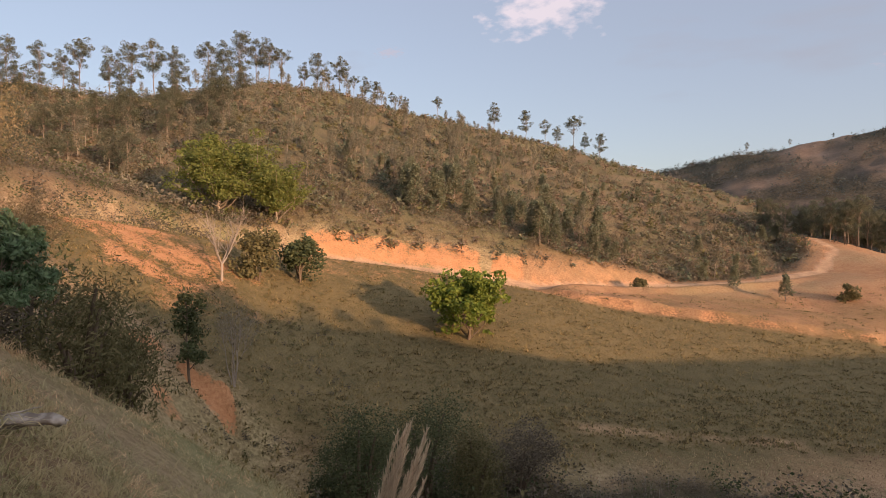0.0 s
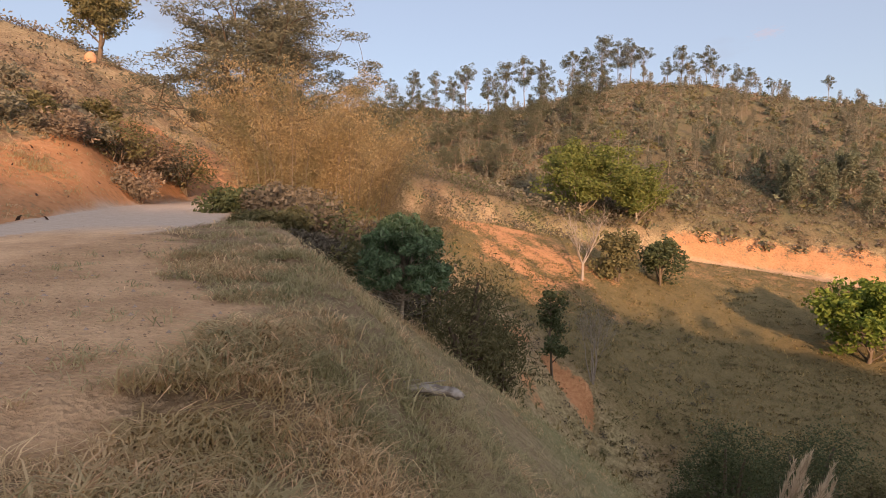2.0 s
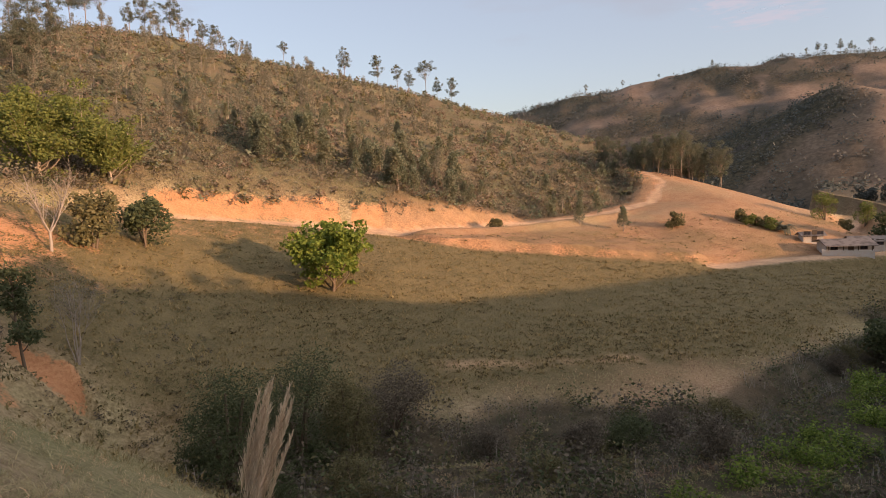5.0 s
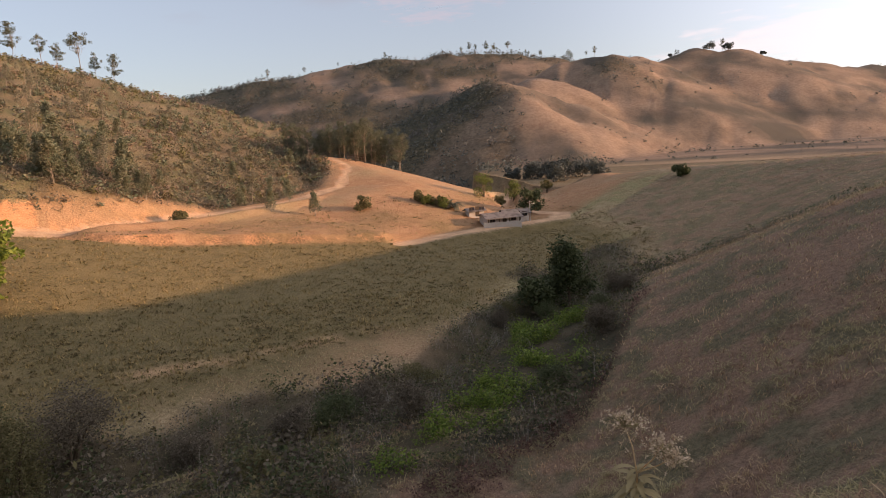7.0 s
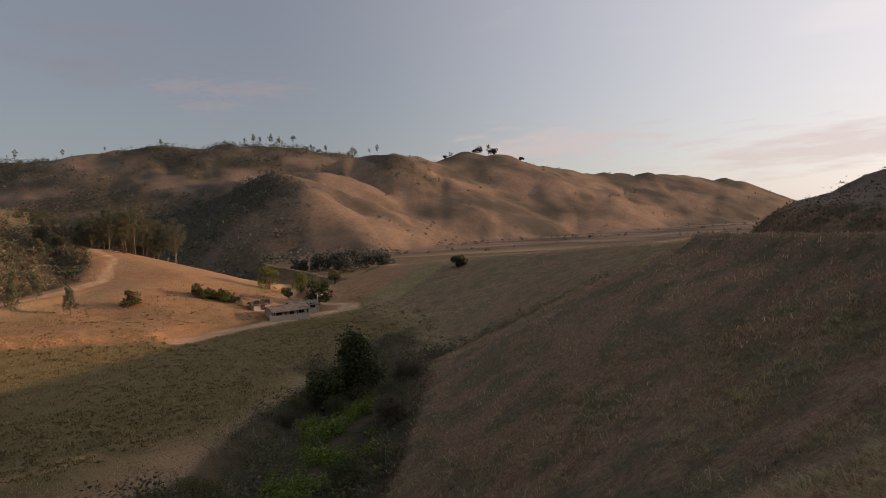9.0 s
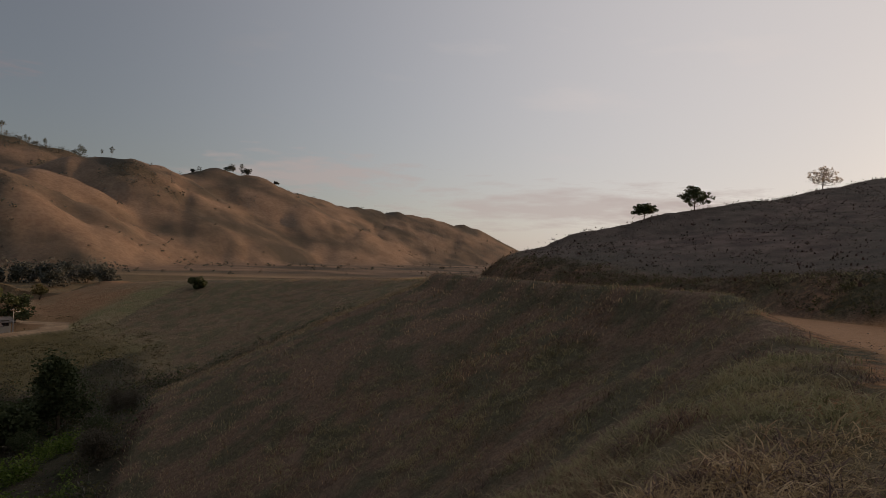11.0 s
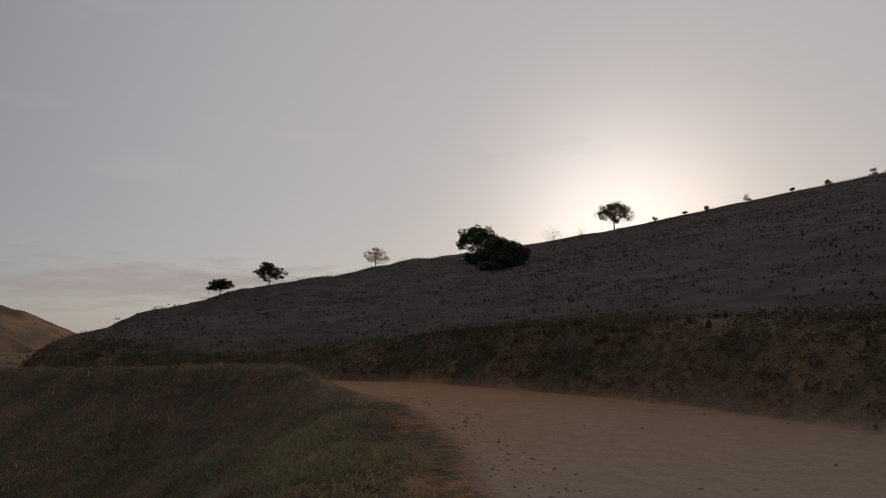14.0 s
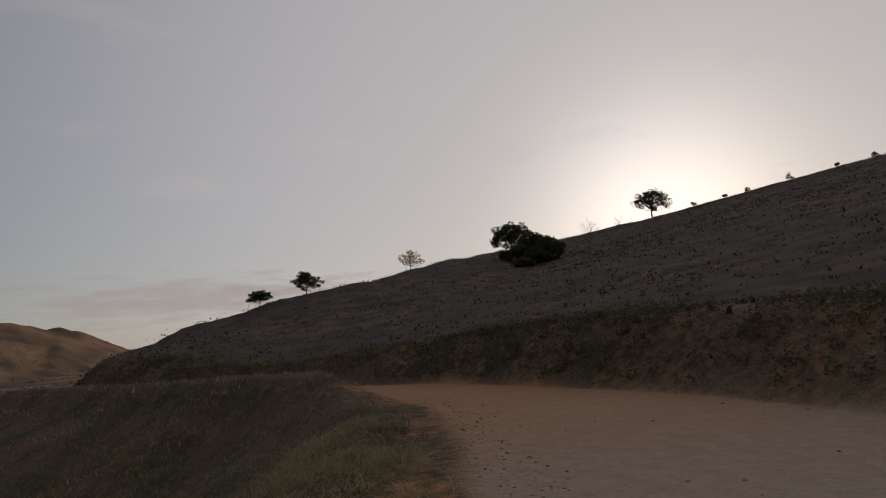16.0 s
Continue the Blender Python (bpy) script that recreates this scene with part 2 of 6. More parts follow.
def cloud_material(colour, glow):
    m, n, l, b = material("evening_cloud", 1)
    em = n.new("ShaderNodeEmission")
    em.inputs[0].default_value, em.inputs[1].default_value = (*colour, 1), glow
    tr = n.new("ShaderNodeBsdfTransparent")
    mx = n.new("ShaderNodeMixShader")
    tc = n.new("ShaderNodeTexCoord")
    no = n.new("ShaderNodeTexNoise")
    no.inputs["Scale"].default_value, no.inputs["Detail"].default_value = 3.2, 7
    l.new(tc.outputs["Object"], no.inputs["Vector"])
    ln = n.new("ShaderNodeVectorMath")
    ln.operation = "LENGTH"
    l.new(tc.outputs["Object"], ln.inputs[0])
    edge = n.new("ShaderNodeMath")
    edge.operation = "SUBTRACT"
    l.new(no.outputs[0], edge.inputs[0])
    half = n.new("ShaderNodeMath")
    half.operation = "MULTIPLY"
    half.inputs[1].default_value = .42
    l.new(ln.outputs["Value"], half.inputs[0])
    l.new(half.outputs[0], edge.inputs[1])
    r = n.new("ShaderNodeMapRange")
    r.inputs[1].default_value, r.inputs[2].default_value, r.inputs[4].default_value = .16, .42, .55
    l.new(edge.outputs[0], r.inputs[0])
    l.new(r.outputs[0], mx.inputs[0])
    l.new(tr.outputs[0], mx.inputs[1])
    l.new(em.outputs[0], mx.inputs[2])
    l.new(mx.outputs[0], n["Material Output"].inputs[0])
    return m


CLOUD = cloud_material((.97, .82, .80), .52)
CLOUD_GREY = cloud_material((.80, .74, .82), .33)


# ---------- the lie of the land ----------
# the valley road, from the far spur past the camera, round the gully head and along the north hill:
# x, y, z, half width, fall of the slope below it
ROAD = np.array((
    (141, 98.5, -8.7, 1.5, .26), (138.6, 80, -6.9, 1.5, .22), (134, 55.5, -5.6, 1.6, .22), (129.8, 37.2, -4.5, 1.5, .22), (117, 21.5, -3.4, 1.4, .26), (94.5, 9.9, -1.9, 1.3, .34), (62, 6, -1.3, 1.4, .42),
    (40, -6.5, -0.9, 2.0, .52), (24, -10.8, -0.4, 2.2, .64), (15.5, -10.5, -0.2, 2.5, .70), (10.5, -9.6, -0.1, 3.3, .74), (3, -7.1, 0, 3.55, .76), (-8.5, -4.5, 0.4, 3.5, .74),
    (-16.2, 4, 1.1, 3.4, .74), (-21, 12, 1.9, 3.3, .78), (-29.5, 21.5, 3.0, 3.2, .78), (-42, 36, 4.3, 3.1, .70), (-47, 52, 4.4, 3.0, .56),
    (-41, 72, 2.8, 2.8, .48), (-33, 92, 0.0, 2.5, .34), (-20, 102, -2.4, 2.3, .24), (-7, 106, -4.2, 2.2, .20), (3, 107, -5.6, 2.1, .19), (17, 108, -8.0, 2.6, .15),
    (38, 114, -8.5, 2.8, .15), (61, 121, -8.1, 1.9, .17), (77, 128, -6.2, 1.0, .19), (86, 138, -2.0, .6, .22), (88, 150, 0.4, .6, .24)))
# crests: x, y, z, fall of the flank
NORTH_HILL = np.array((
    (-190, 120, 46, .36), (-140, 165, 42, .37), (-97, 190, 41.0, .40), (-60, 212, 52.0, .445), (-36, 222, 49.3, .46), (3, 230, 41.2, .44), (45, 232, 32.4, .40),
    (81, 216, 17.3, .34), (97, 198, 11.0, .30), (99, 170, 3.0, .26)))
SOUTH_HILL = np.array((
    (64, 4.2, -.4, .8), (70, 1.8, 1.5, .7), (73.7, -6.8, 4.9, .6), (76.3, -16.2, 7.4, .45), (79.6, -27, 9.5, .33), (87, -38.3, 11.9, .27), (96.2, -49, 14.6, .24), (105, -60, 17.0, .22), (114, -72.3, 19.0, .21), (126, -98.5, 23.7, .21), (128.7, -120, 28.0, .21),
    (126, -135, 30.8, .22), (114, -146, 33.4, .23), (92.7, -154, 35.6, .24), (64.5, -152, 35.0, .25), (0, -150, 34, .26), (-60, -90, 32, .46), (-76, -10, 28, .52), (-73, 32, 23.6, .51), (-70, 47, 18.2, .45), (-95, 75, 22, .30), (-140, 110, 32, .30)))


def ridge(*rows):
    """A crest line from bearings, distances and elevation angles as seen from the viewpoint, and the fall of its flanks."""
    return np.array([(d * math.sin(radians(a)), d * math.cos(radians(a)), 1.6 + d * math.tan(radians(e)), f) for a, d, e, f in rows])


BACK_HILL = ridge((10, 920, 3.6, .36), (17.9, 890, 4.9, .36), (20.4, 880, 5.3, .36), (23.5, 870, 5.9, .38), (26.6, 860, 6.5, .40), (31.3, 850, 7.25, .40), (36.2, 850, 7.65, .40), (41.1, 850, 7.8, .40), (46.1, 850, 7.45, .40), (50, 850, 6.75, .42), (53, 850, 5.8, .44), (56, 860, 4.4, .44))
FAR_RIDGE = ridge((49.3, 640, 5.5, .52), (51.5, 650, 6.4, .52), (54.9, 660, 6.85, .52), (57, 690, 6.35, .52), (59, 720, 5.7, .52), (60.6, 760, 6.15, .52), (62.9, 780, 6.3, .52), (65.1, 790, 6.1, .52), (68.5, 820, 4.9, .5), (72.6, 880, 3.8, .48),
                  (75.2, 920, 3.68, .48), (79.4, 980, 3.2, .48), (81.5, 1010, 3.05, .5), (82.7, 1040, 2.4, .5), (83.5, 1050, 2.7, .5), (84.4, 1060, 2.45, .5), (86, 1080, 1.2, .6), (88, 1100, .2, .6), (92, 1150, -1.6, .5))
WOOD_RIDGE = ridge((45.2, 505, 5.3, .5), (44, 515, 5.1, .5), (40.9, 520, 3.8, .5), (37.5, 510, 2.5, .5), (35.5, 500, 1.6, .5), (33, 480, .4, .5), (30, 460, -.6, .5))
SPUR_RIGHT = ridge((45.9, 480, 5.45, .6), (49.4, 486, 4.3, .6), (51.1, 490, 3.05, .6), (53.3, 494, 1.95, .6), (55.7, 500, 1.3, .6), (57.9, 504, .3, .6), (60.5, 510, -1.1, .6), (64.1, 520, -3, .6))
SPUR_NOSE = ridge((45.9, 480, 5.45, .6), (47.3, 452, 4.3, .6), (49, 425, 2.4, .6), (50.6, 400, .6, .6), (53, 362, -2, .6), (55.5, 330, -4.3, .6))
SPUR_LEFT = ridge((45.9, 480, 5.45, .6), (43.9, 462, 4.1, .6), (41.7, 440, 2.5, .6), (39.2, 420, .3, .6), (37.4, 400, -1.1, .6), (35.5, 380, -2.6, .6))
SPURS = (WOOD_RIDGE, SPUR_RIGHT, SPUR_NOSE, SPUR_LEFT,
         ridge((48.2, 545, 5.35, .6), (50.9, 552, 4.7, .6), (53.4, 560, 3.5, .6), (55.8, 568, 2.4, .6), (58.2, 575, 1.7, .6), (60.5, 580, .5, .6), (62.8, 585, -.7, .6), (66.4, 590, -2.7, .6)),
         ridge((55.2, 655, 6.6, .6), (56.4, 640, 5.3, .6), (58.6, 630, 4.0, .6), (60.8, 632, 2.9, .6), (63.2, 635, 1.1, .6), (66, 640, -1.1, .6)),
         ridge((63.2, 775, 6.2, .6), (64.6, 750, 4.6, .6), (66.4, 722, 2.4, .6), (68.4, 695, -.1, .6), (70.6, 665, -2.6, .6)),
         ridge((67.5, 815, 5.0, .6), (69.6, 800, 3.2, .6), (71.6, 780, 1.0, .6), (73.4, 760, -1.5, .6)),
         ridge((72.4, 880, 3.8, .6), (73.8, 850, 2.2, .6), (75.4, 815, .2, .6), (77, 780, -2.4, .6)),
         ridge((77.5, 960, 3.3, .6), (78.6, 920, 2, .6), (80, 880, .2, .6), (81.6, 840, -2.2, .6)),
         ridge((30.5, 850, 7.0, .6), (31.2, 760, 5.0, .6), (32.6, 680, 3.2, .6), (34, 620, 1.2, .6)))


def along(line, x, y, crown=3.0):
    """Nearest point of a line for every place: distance, side (right is plus) and the line's own values there; and the highest cone from it."""
    best = np.full(x.shape, 1e9)
    side = np.ones(x.shape)
    vals = np.zeros((line.shape[1] - 2,) + x.shape)
    top = np.full(x.shape, -1e9)
    for a, b in zip(line[:-1], line[1:]):
        dx, dy = b[0] - a[0], b[1] - a[1]
        s = np.clip(((x - a[0]) * dx + (y - a[1]) * dy) / (dx * dx + dy * dy), 0, 1)
        ex, ey = x - a[0] - s * dx, y - a[1] - s * dy
        d = np.hypot(ex, ey)
        v = [a[i] + s * (b[i] - a[i]) for i in range(2, line.shape[1])]
        soft = np.sqrt(d * d + crown * crown) - crown
        top = np.maximum(top, v[0] - v[-1] * soft)
        near = d < best
        best = np.where(near, d, best)
        side = np.where(near, np.sign(dy * (x - a[0]) - dx * (y - a[1]) + 1e-9), side)
        for i in range(len(v)):
            vals[i] = np.where(near, v[i], vals[i])
    return best, side, vals, top


def smax(a, b, k):
    h = np.clip(.5 + .5 * (a - b) / k, 0, 1)
    return b + (a - b) * h + k * h * (1 - h)


def smin(a, b, k):
    return -smax(-a, -b, k)


def waves(x, y, size, seed, octaves=3):
    """Smooth value noise, about -1 to 1."""
    out, amp = 0, 1.0
    for o in range(octaves):
        u, v = x / size + 37.7 * seed, y / size + 11.3 * seed
        i, j = np.floor(u), np.floor(v)
        f, g = u - i, v - j
        f, g = f * f * (3 - 2 * f), g * g * (3 - 2 * g)

        def dot(p, q):
            n = np.sin(p * 127.1 + q * 311.7 + seed * 74.7 + o * 19.1) * 43758.5453
            return (n - np.floor(n)) * 2 - 1
        out = out + amp * ((dot(i, j) * (1 - f) + dot(i + 1, j) * f) * (1 - g) + (dot(i, j + 1) * (1 - f) + dot(i + 1, j + 1) * f) * g)
        size, amp = size / 2, amp * .5
    return out


def ramp(a, b, v):
    t = np.clip((v - a) / (b - a), 0, 1)
    return t * t * (3 - 2 * t)


CREEK = np.array(((-46, 50, -4.0), (-30, 47, -9.5), (-15, 42, -13.5), (0, 37, -15.0), (18, 36, -15.8), (36, 40, -16.2), (58, 50, -16.6), (84, 50, -16.8), (98, 60, -17), (118, 100, -17), (150, 150, -18), (240, 230, -22), (500, 300, -30)))
FARM_ROAD = np.array(((64, 86, -14.6), (77, 86, -14.4), (90, 84, -14.4), (101, 83, -14.5), (108, 88, -14.6), (107, 101, -14.6), (117, 116, -14.8), (135, 132, -15.5)))
SCAR = np.array(((-19.7, 47.4, 0, .6), (-18.3, 46.9, 0, 1.1), (-17.1, 46.3, 0, 1.2), (-15.7, 45.4, 0, .9), (-14.7, 44.6, 0, .5)))  # x, y, height unused, half width
SIDE_GULLY = np.array(((62, 54, -16.6), (70, 45, -16.0), (76, 37, -13.4), (80.5, 30.5, -9.2), (83, 25, -5.5)))
SCARP = np.array(((14, 103.5, -8), (21.4, 96.9, -8.7), (31.7, 94.8, -10), (39.5, 93.6, -10.5), (46.9, 91, -12.5), (60.5, 88, -14), (68, 87.5, -14.4)))


def ground(x, y):
    """Height of the ground and what covers it."""
    x, y = np.asarray(x, float), np.asarray(y, float)
    rd, side, (rz, rw, rs), cone = along(ROAD, x, y)
    far = np.hypot(x, y)
    rough = waves(x, y, 26, 1) * np.clip(far / 60, 0, 1)
    hills = np.full(x.shape, -40.0)
    for line, k in ((NORTH_HILL, 4), (SOUTH_HILL, 2)):
        d, s, _, top = along(line, x, y)
        hills = smax(hills, top - .35 * d * (s < 0) * (line is SOUTH_HILL), k)
    hills = hills + np.where(y < -15, .45, 1.1) * rough * ramp(6, 30, rd)
    bank = (2.0 + .045 * np.maximum(rd - rw, 0)) * np.exp(-((x - 20) ** 2 + (y + 16) ** 2) / 1100)
    hills = np.maximum(hills, rz + bank - 4 * ramp(1.2, .1, bank))
    # below the road, above it, and the bench between
    out = np.maximum(rd - rw, 0)
    shoulder = 4.4 * np.exp(-((x + 9.5) ** 2 + (y - 5) ** 2) / 55)
    out2 = np.maximum(out - shoulder, 0)
    below = cone + rs * (rw + shoulder) - .02 * out2 ** 1.3
    below = smin(below, rz - .02 * out, .5) + .35 * rough * np.where(y > 88, ramp(9, 22, out), ramp(2, 12, out))
    berm = 1.05 * np.exp(-((out - 1.5) / 1.2) ** 2) * ramp(15, 25, x) * ramp(75, 60, x)
    below = below + berm
    cut = smin(np.maximum(hills, rz - (.35 * ramp(105, 130, y) + .22 * ramp(60, 85, x)) * np.maximum(out - 4, 0)), rz + .06 + 1.05 * out + .3 * waves(x, y, 5, 5) * ramp(0, 2, out), .8)
    h = np.where(side > 0, below, cut)
    h = np.where(out <= 0, rz, h)
    h = h + .13 * np.clip(-side * rd, -rw, rw) * ramp(96, 103, y) * (far < 200) * ramp(-10, 5, x)
    # valley floor with its creek and gully
    cd, _, (cz,), _ = along(CREEK, x, y)
    floor = cz + .9 * ramp(3, 9, cd) + .012 * np.maximum(cd - 8, 0) - .9 * ramp(2.5, 0, cd)
    h = np.where((side > 0) | (y > 110), smax(h, floor, 1.6), h)
    gd, _, (gz,), _ = along(SIDE_GULLY, x, y)
    h = np.where((side > 0) & (gd < 45), smin(h, gz + .42 * gd + .5 * waves(x, y, 9, 72), 1.2), h)
    # the slope breaks off into the gully beyond its brow
    a = np.degrees(np.arctan2(x, y))
    brow = np.interp(a, (-50, -46.8, -44, -40, -36, -30.7, -26.6, -21.4, -16.9, -13), (27, 24, 19, 20, 21, 23, 25, 28, 31, 34))
    h = h - np.interp(a, (-50, -46, -42, -36, -28, -20, -13, -9), (0, 1.6, 3.2, 4.2, 3.6, 2.6, 1.5, 0)) * ramp(0, 6.5, far - brow) * ramp(22, 11, far - brow) * (side > 0)
    cut_in = along(SCAR, x, y)
    h = h - 1.1 * ramp(1.3, .5, cut_in[0] / np.maximum(cut_in[2][1], .3)) * (side > 0)
    # the bitten bank at the foot of the north pasture
    sd, ss, (sz,), _ = along(SCARP, x, y)
    h = h + 1.15 * ramp(0, 1.3, -sd * ss + .7 * waves(x, y, 3, 78)) * ramp(16, 0, sd) * (side > 0) * ramp(70, 84, y) * ramp(68, 58, x) * ramp(14, 22, x) * (1 + .35 * waves(x, y, 7, 77))
    # farther hills
    back = smax(along(FAR_RIDGE, x, y, 9)[3], along(BACK_HILL, x, y, 30)[3], 5)
    for line in SPURS:
        back = smax(back, along(line, x, y, 7)[3], 4)
    back = back + (1.5 * waves(x, y, 110, 2) + 3.2 * (np.abs(waves(x, y, 40, 3)) - .5) + .8 * waves(x, y, 14, 4)) * ramp(200, 400, far)
    back = back - 3.5 * np.exp(-(waves(x, y, 95, 71, 2) / .1) ** 2) * ramp(260, 380, far) * ramp(-10, 25, back)
    h = smax(h, back, 3)
    h = np.where(far > 1500, h - (far - 1500) * .05, h)
    h = np.maximum(h, -60)
    fd = along(FARM_ROAD, x, y)
    h = h + (fd[2][0] - h) * ramp(4.5, 1.8, fd[0])
    return h, rd, side, rw, out, cd, fd[0], sd * ss


# ---------- mesh helpers ----------
def mesh_of(name, verts, faces, mat, smooth=False):
    """A mesh out of arrays: verts (n, 3), faces as a list of (m, 3) or (m, 4) index arrays."""
    me = bpy.data.meshes.new(name)
    verts = np.asarray(verts, np.float32).reshape(-1, 3)
    faces = [np.asarray(f, np.int32) for f in faces if len(f)]
    me.vertices.add(len(verts))
    me.vertices.foreach_set("co", verts.ravel())
    loops = np.concatenate([f.ravel() for f in faces])
    sizes = np.concatenate([np.full(len(f), f.shape[1], np.int32) for f in faces])
    me.loops.add(len(loops))
    me.loops.foreach_set("vertex_index", loops)
    me.polygons.add(len(sizes))
    me.polygons.foreach_set("loop_start", np.concatenate([[0], np.cumsum(sizes)[:-1]]).astype(np.int32))
    if smooth:
        me.polygons.foreach_set("use_smooth", np.ones(len(sizes), bool))
    me.update(calc_edges=True)
    me.materials.append(mat)
    return me


def thing(name, place, label, category, group="", kind="", turn=0.0, size=1.0):
    ob = new(name)
    ob.matrix_basis = pose(*place, 0, 0, turn) @ Matrix.Scale(size, 4)
    return tagged(ob, label, category, group, kind)


def hang(name, me, parent, label=""):
    ob = new(name, me)
    ob.parent = parent
    return tagged(ob, label)


def part(name, bm, mat, parent, label=""):
    me = bpy.data.meshes.new(name)
    bm.to_mesh(me)
    bm.free()
    me.materials.append(mat)
    return hang(name, me, parent, label)


def height(x, y):
    return float(ground(np.array([float(x)]), np.array([float(y)]))[0][0])


def at(az, d, sink=.1):
    """A place on the ground by bearing (degrees, clockwise from the y axis) and distance from the viewpoint."""
    x, y = d * math.sin(radians(az)), d * math.cos(radians(az))
    return (x, y, height(x, y) - sink)


def rise(place, az_d, el):
    """Height of a thing at a place whose top shows at that elevation angle from the viewpoint."""
    return 1.6 + az_d * math.tan(radians(el)) - place[2]


def tube(points, radii, sides=5):
    p, n = np.asarray(points, float), len(points)
    d = np.gradient(p, axis=0)
    d /= np.linalg.norm(d, axis=1)[:, None] + 1e-9
    ref = np.where(np.abs(d[:, 2:]) > .9, np.array([[1., 0, 0]]), np.array([[0, 0, 1.]]))
    u = np.cross(d, ref)
    u /= np.linalg.norm(u, axis=1)[:, None] + 1e-9
    v = np.cross(d, u)
    a = np.linspace(0, 2 * np.pi, sides, endpoint=False)
    ring = (u[:, None] * np.cos(a)[None, :, None] + v[:, None] * np.sin(a)[None, :, None]) * np.asarray(radii)[:, None, None] + p[:, None]
    i, j = np.meshgrid(np.arange(n - 1), np.arange(sides), indexing="ij")
    k = (j + 1) % sides
    quads = np.stack([i * sides + j, i * sides + k, (i + 1) * sides + k, (i + 1) * sides + j], -1).reshape(-1, 4)
    return ring.reshape(-1, 3), quads


def gather(pieces):
    """Joins (verts, quads) pieces."""
    vs, fs, base = [], [], 0
    for v, f in pieces:
        vs.append(v)
        fs.append(f + base)
        base += len(v)
    return np.concatenate(vs), np.concatenate(fs)


def leaves(rng, centres, length, width, droop=.3):
    """One bent diamond per leaf: verts (4n, 3), quads."""
    n = len(centres)
    d = rng.normal(size=(n, 3))
    d[:, 2] = d[:, 2] * .6 - droop
    d /= np.linalg.norm(d, axis=1)[:, None]
    s = np.cross(d, rng.normal(size=(n, 3)))
    s /= np.linalg.norm(s, axis=1)[:, None] + 1e-9
    k = rng.uniform(.6, 1.3, (n, 1))
    L, W = length * k, width * k
    v = np.stack([centres - d * L / 2, centres + s * W / 2, centres + d * L / 2, centres - s * W / 2], 1)
    return v.reshape(-1, 3), np.arange(4 * n).reshape(n, 4)


def limb(rng, start, way, length, r0, r1, bend=.25, steps=5, lift=.0):
    pts, d = [np.array(start, float)], np.array(way, float)
    for _ in range(steps):
        d = d + rng.normal(size=3) * bend + np.array([0, 0, lift])
        d /= np.linalg.norm(d)
        pts.append(pts[-1] + d * length / steps)
    return np.array(pts), np.linspace(r0, r1, steps + 1), d


def skeleton_tree(rng, high, r, fork, spread, limbs, twigs, lift=.1, lean=.05, ratio=.75, cone=.5):
    """Tapered trunk with limbs and twigs: (verts, quads) and the twig ends."""
    pieces, tips = [], []
    way = np.array([rng.normal() * lean, rng.normal() * lean, 1])
    pts, rad, d = limb(rng, (0, 0, -.3), way / np.linalg.norm(way), high * ratio + .3, r, r * .35, .05, 8)
    pieces.append(tube(pts, rad, 7))
    for i in range(limbs):
        s = fork + (1 - fork) * (i + rng.uniform(.2, .8)) / limbs
        k = s * (len(pts) - 1)
        a = int(min(k, len(pts) - 2))
        p = pts[a] + (pts[a + 1] - pts[a]) * (k - a)
        ang = i * 2.4 + rng.uniform(-.5, .5)
        up = rng.uniform(.35, .9) + .5 * (s - fork)
        w = np.array([math.cos(ang), math.sin(ang), up])
        ln = spread * rng.uniform(.7, 1.1) * (1.15 - cone * (s - fork) / (1.01 - fork))
        lp, lr, ld = limb(rng, p, w / np.linalg.norm(w), ln, r * .42, r * .12, .16, 5, lift)
        pieces.append(tube(lp, lr, 5))
        tips.append(lp[-1])
        for j in range(twigs):
            q = lp[2 + j % 4]
            w2 = ld + rng.normal(size=3) * .7
            tp, tr, _ = limb(rng, q, w2 / np.linalg.norm(w2), ln * rng.uniform(.35, .6), r * .14, r * .03, .2, 4, lift)
            pieces.append(tube(tp, tr, 4))
            tips.append(tp[-1])
            tips.append(tp[2])
    return gather(pieces), np.array(tips)


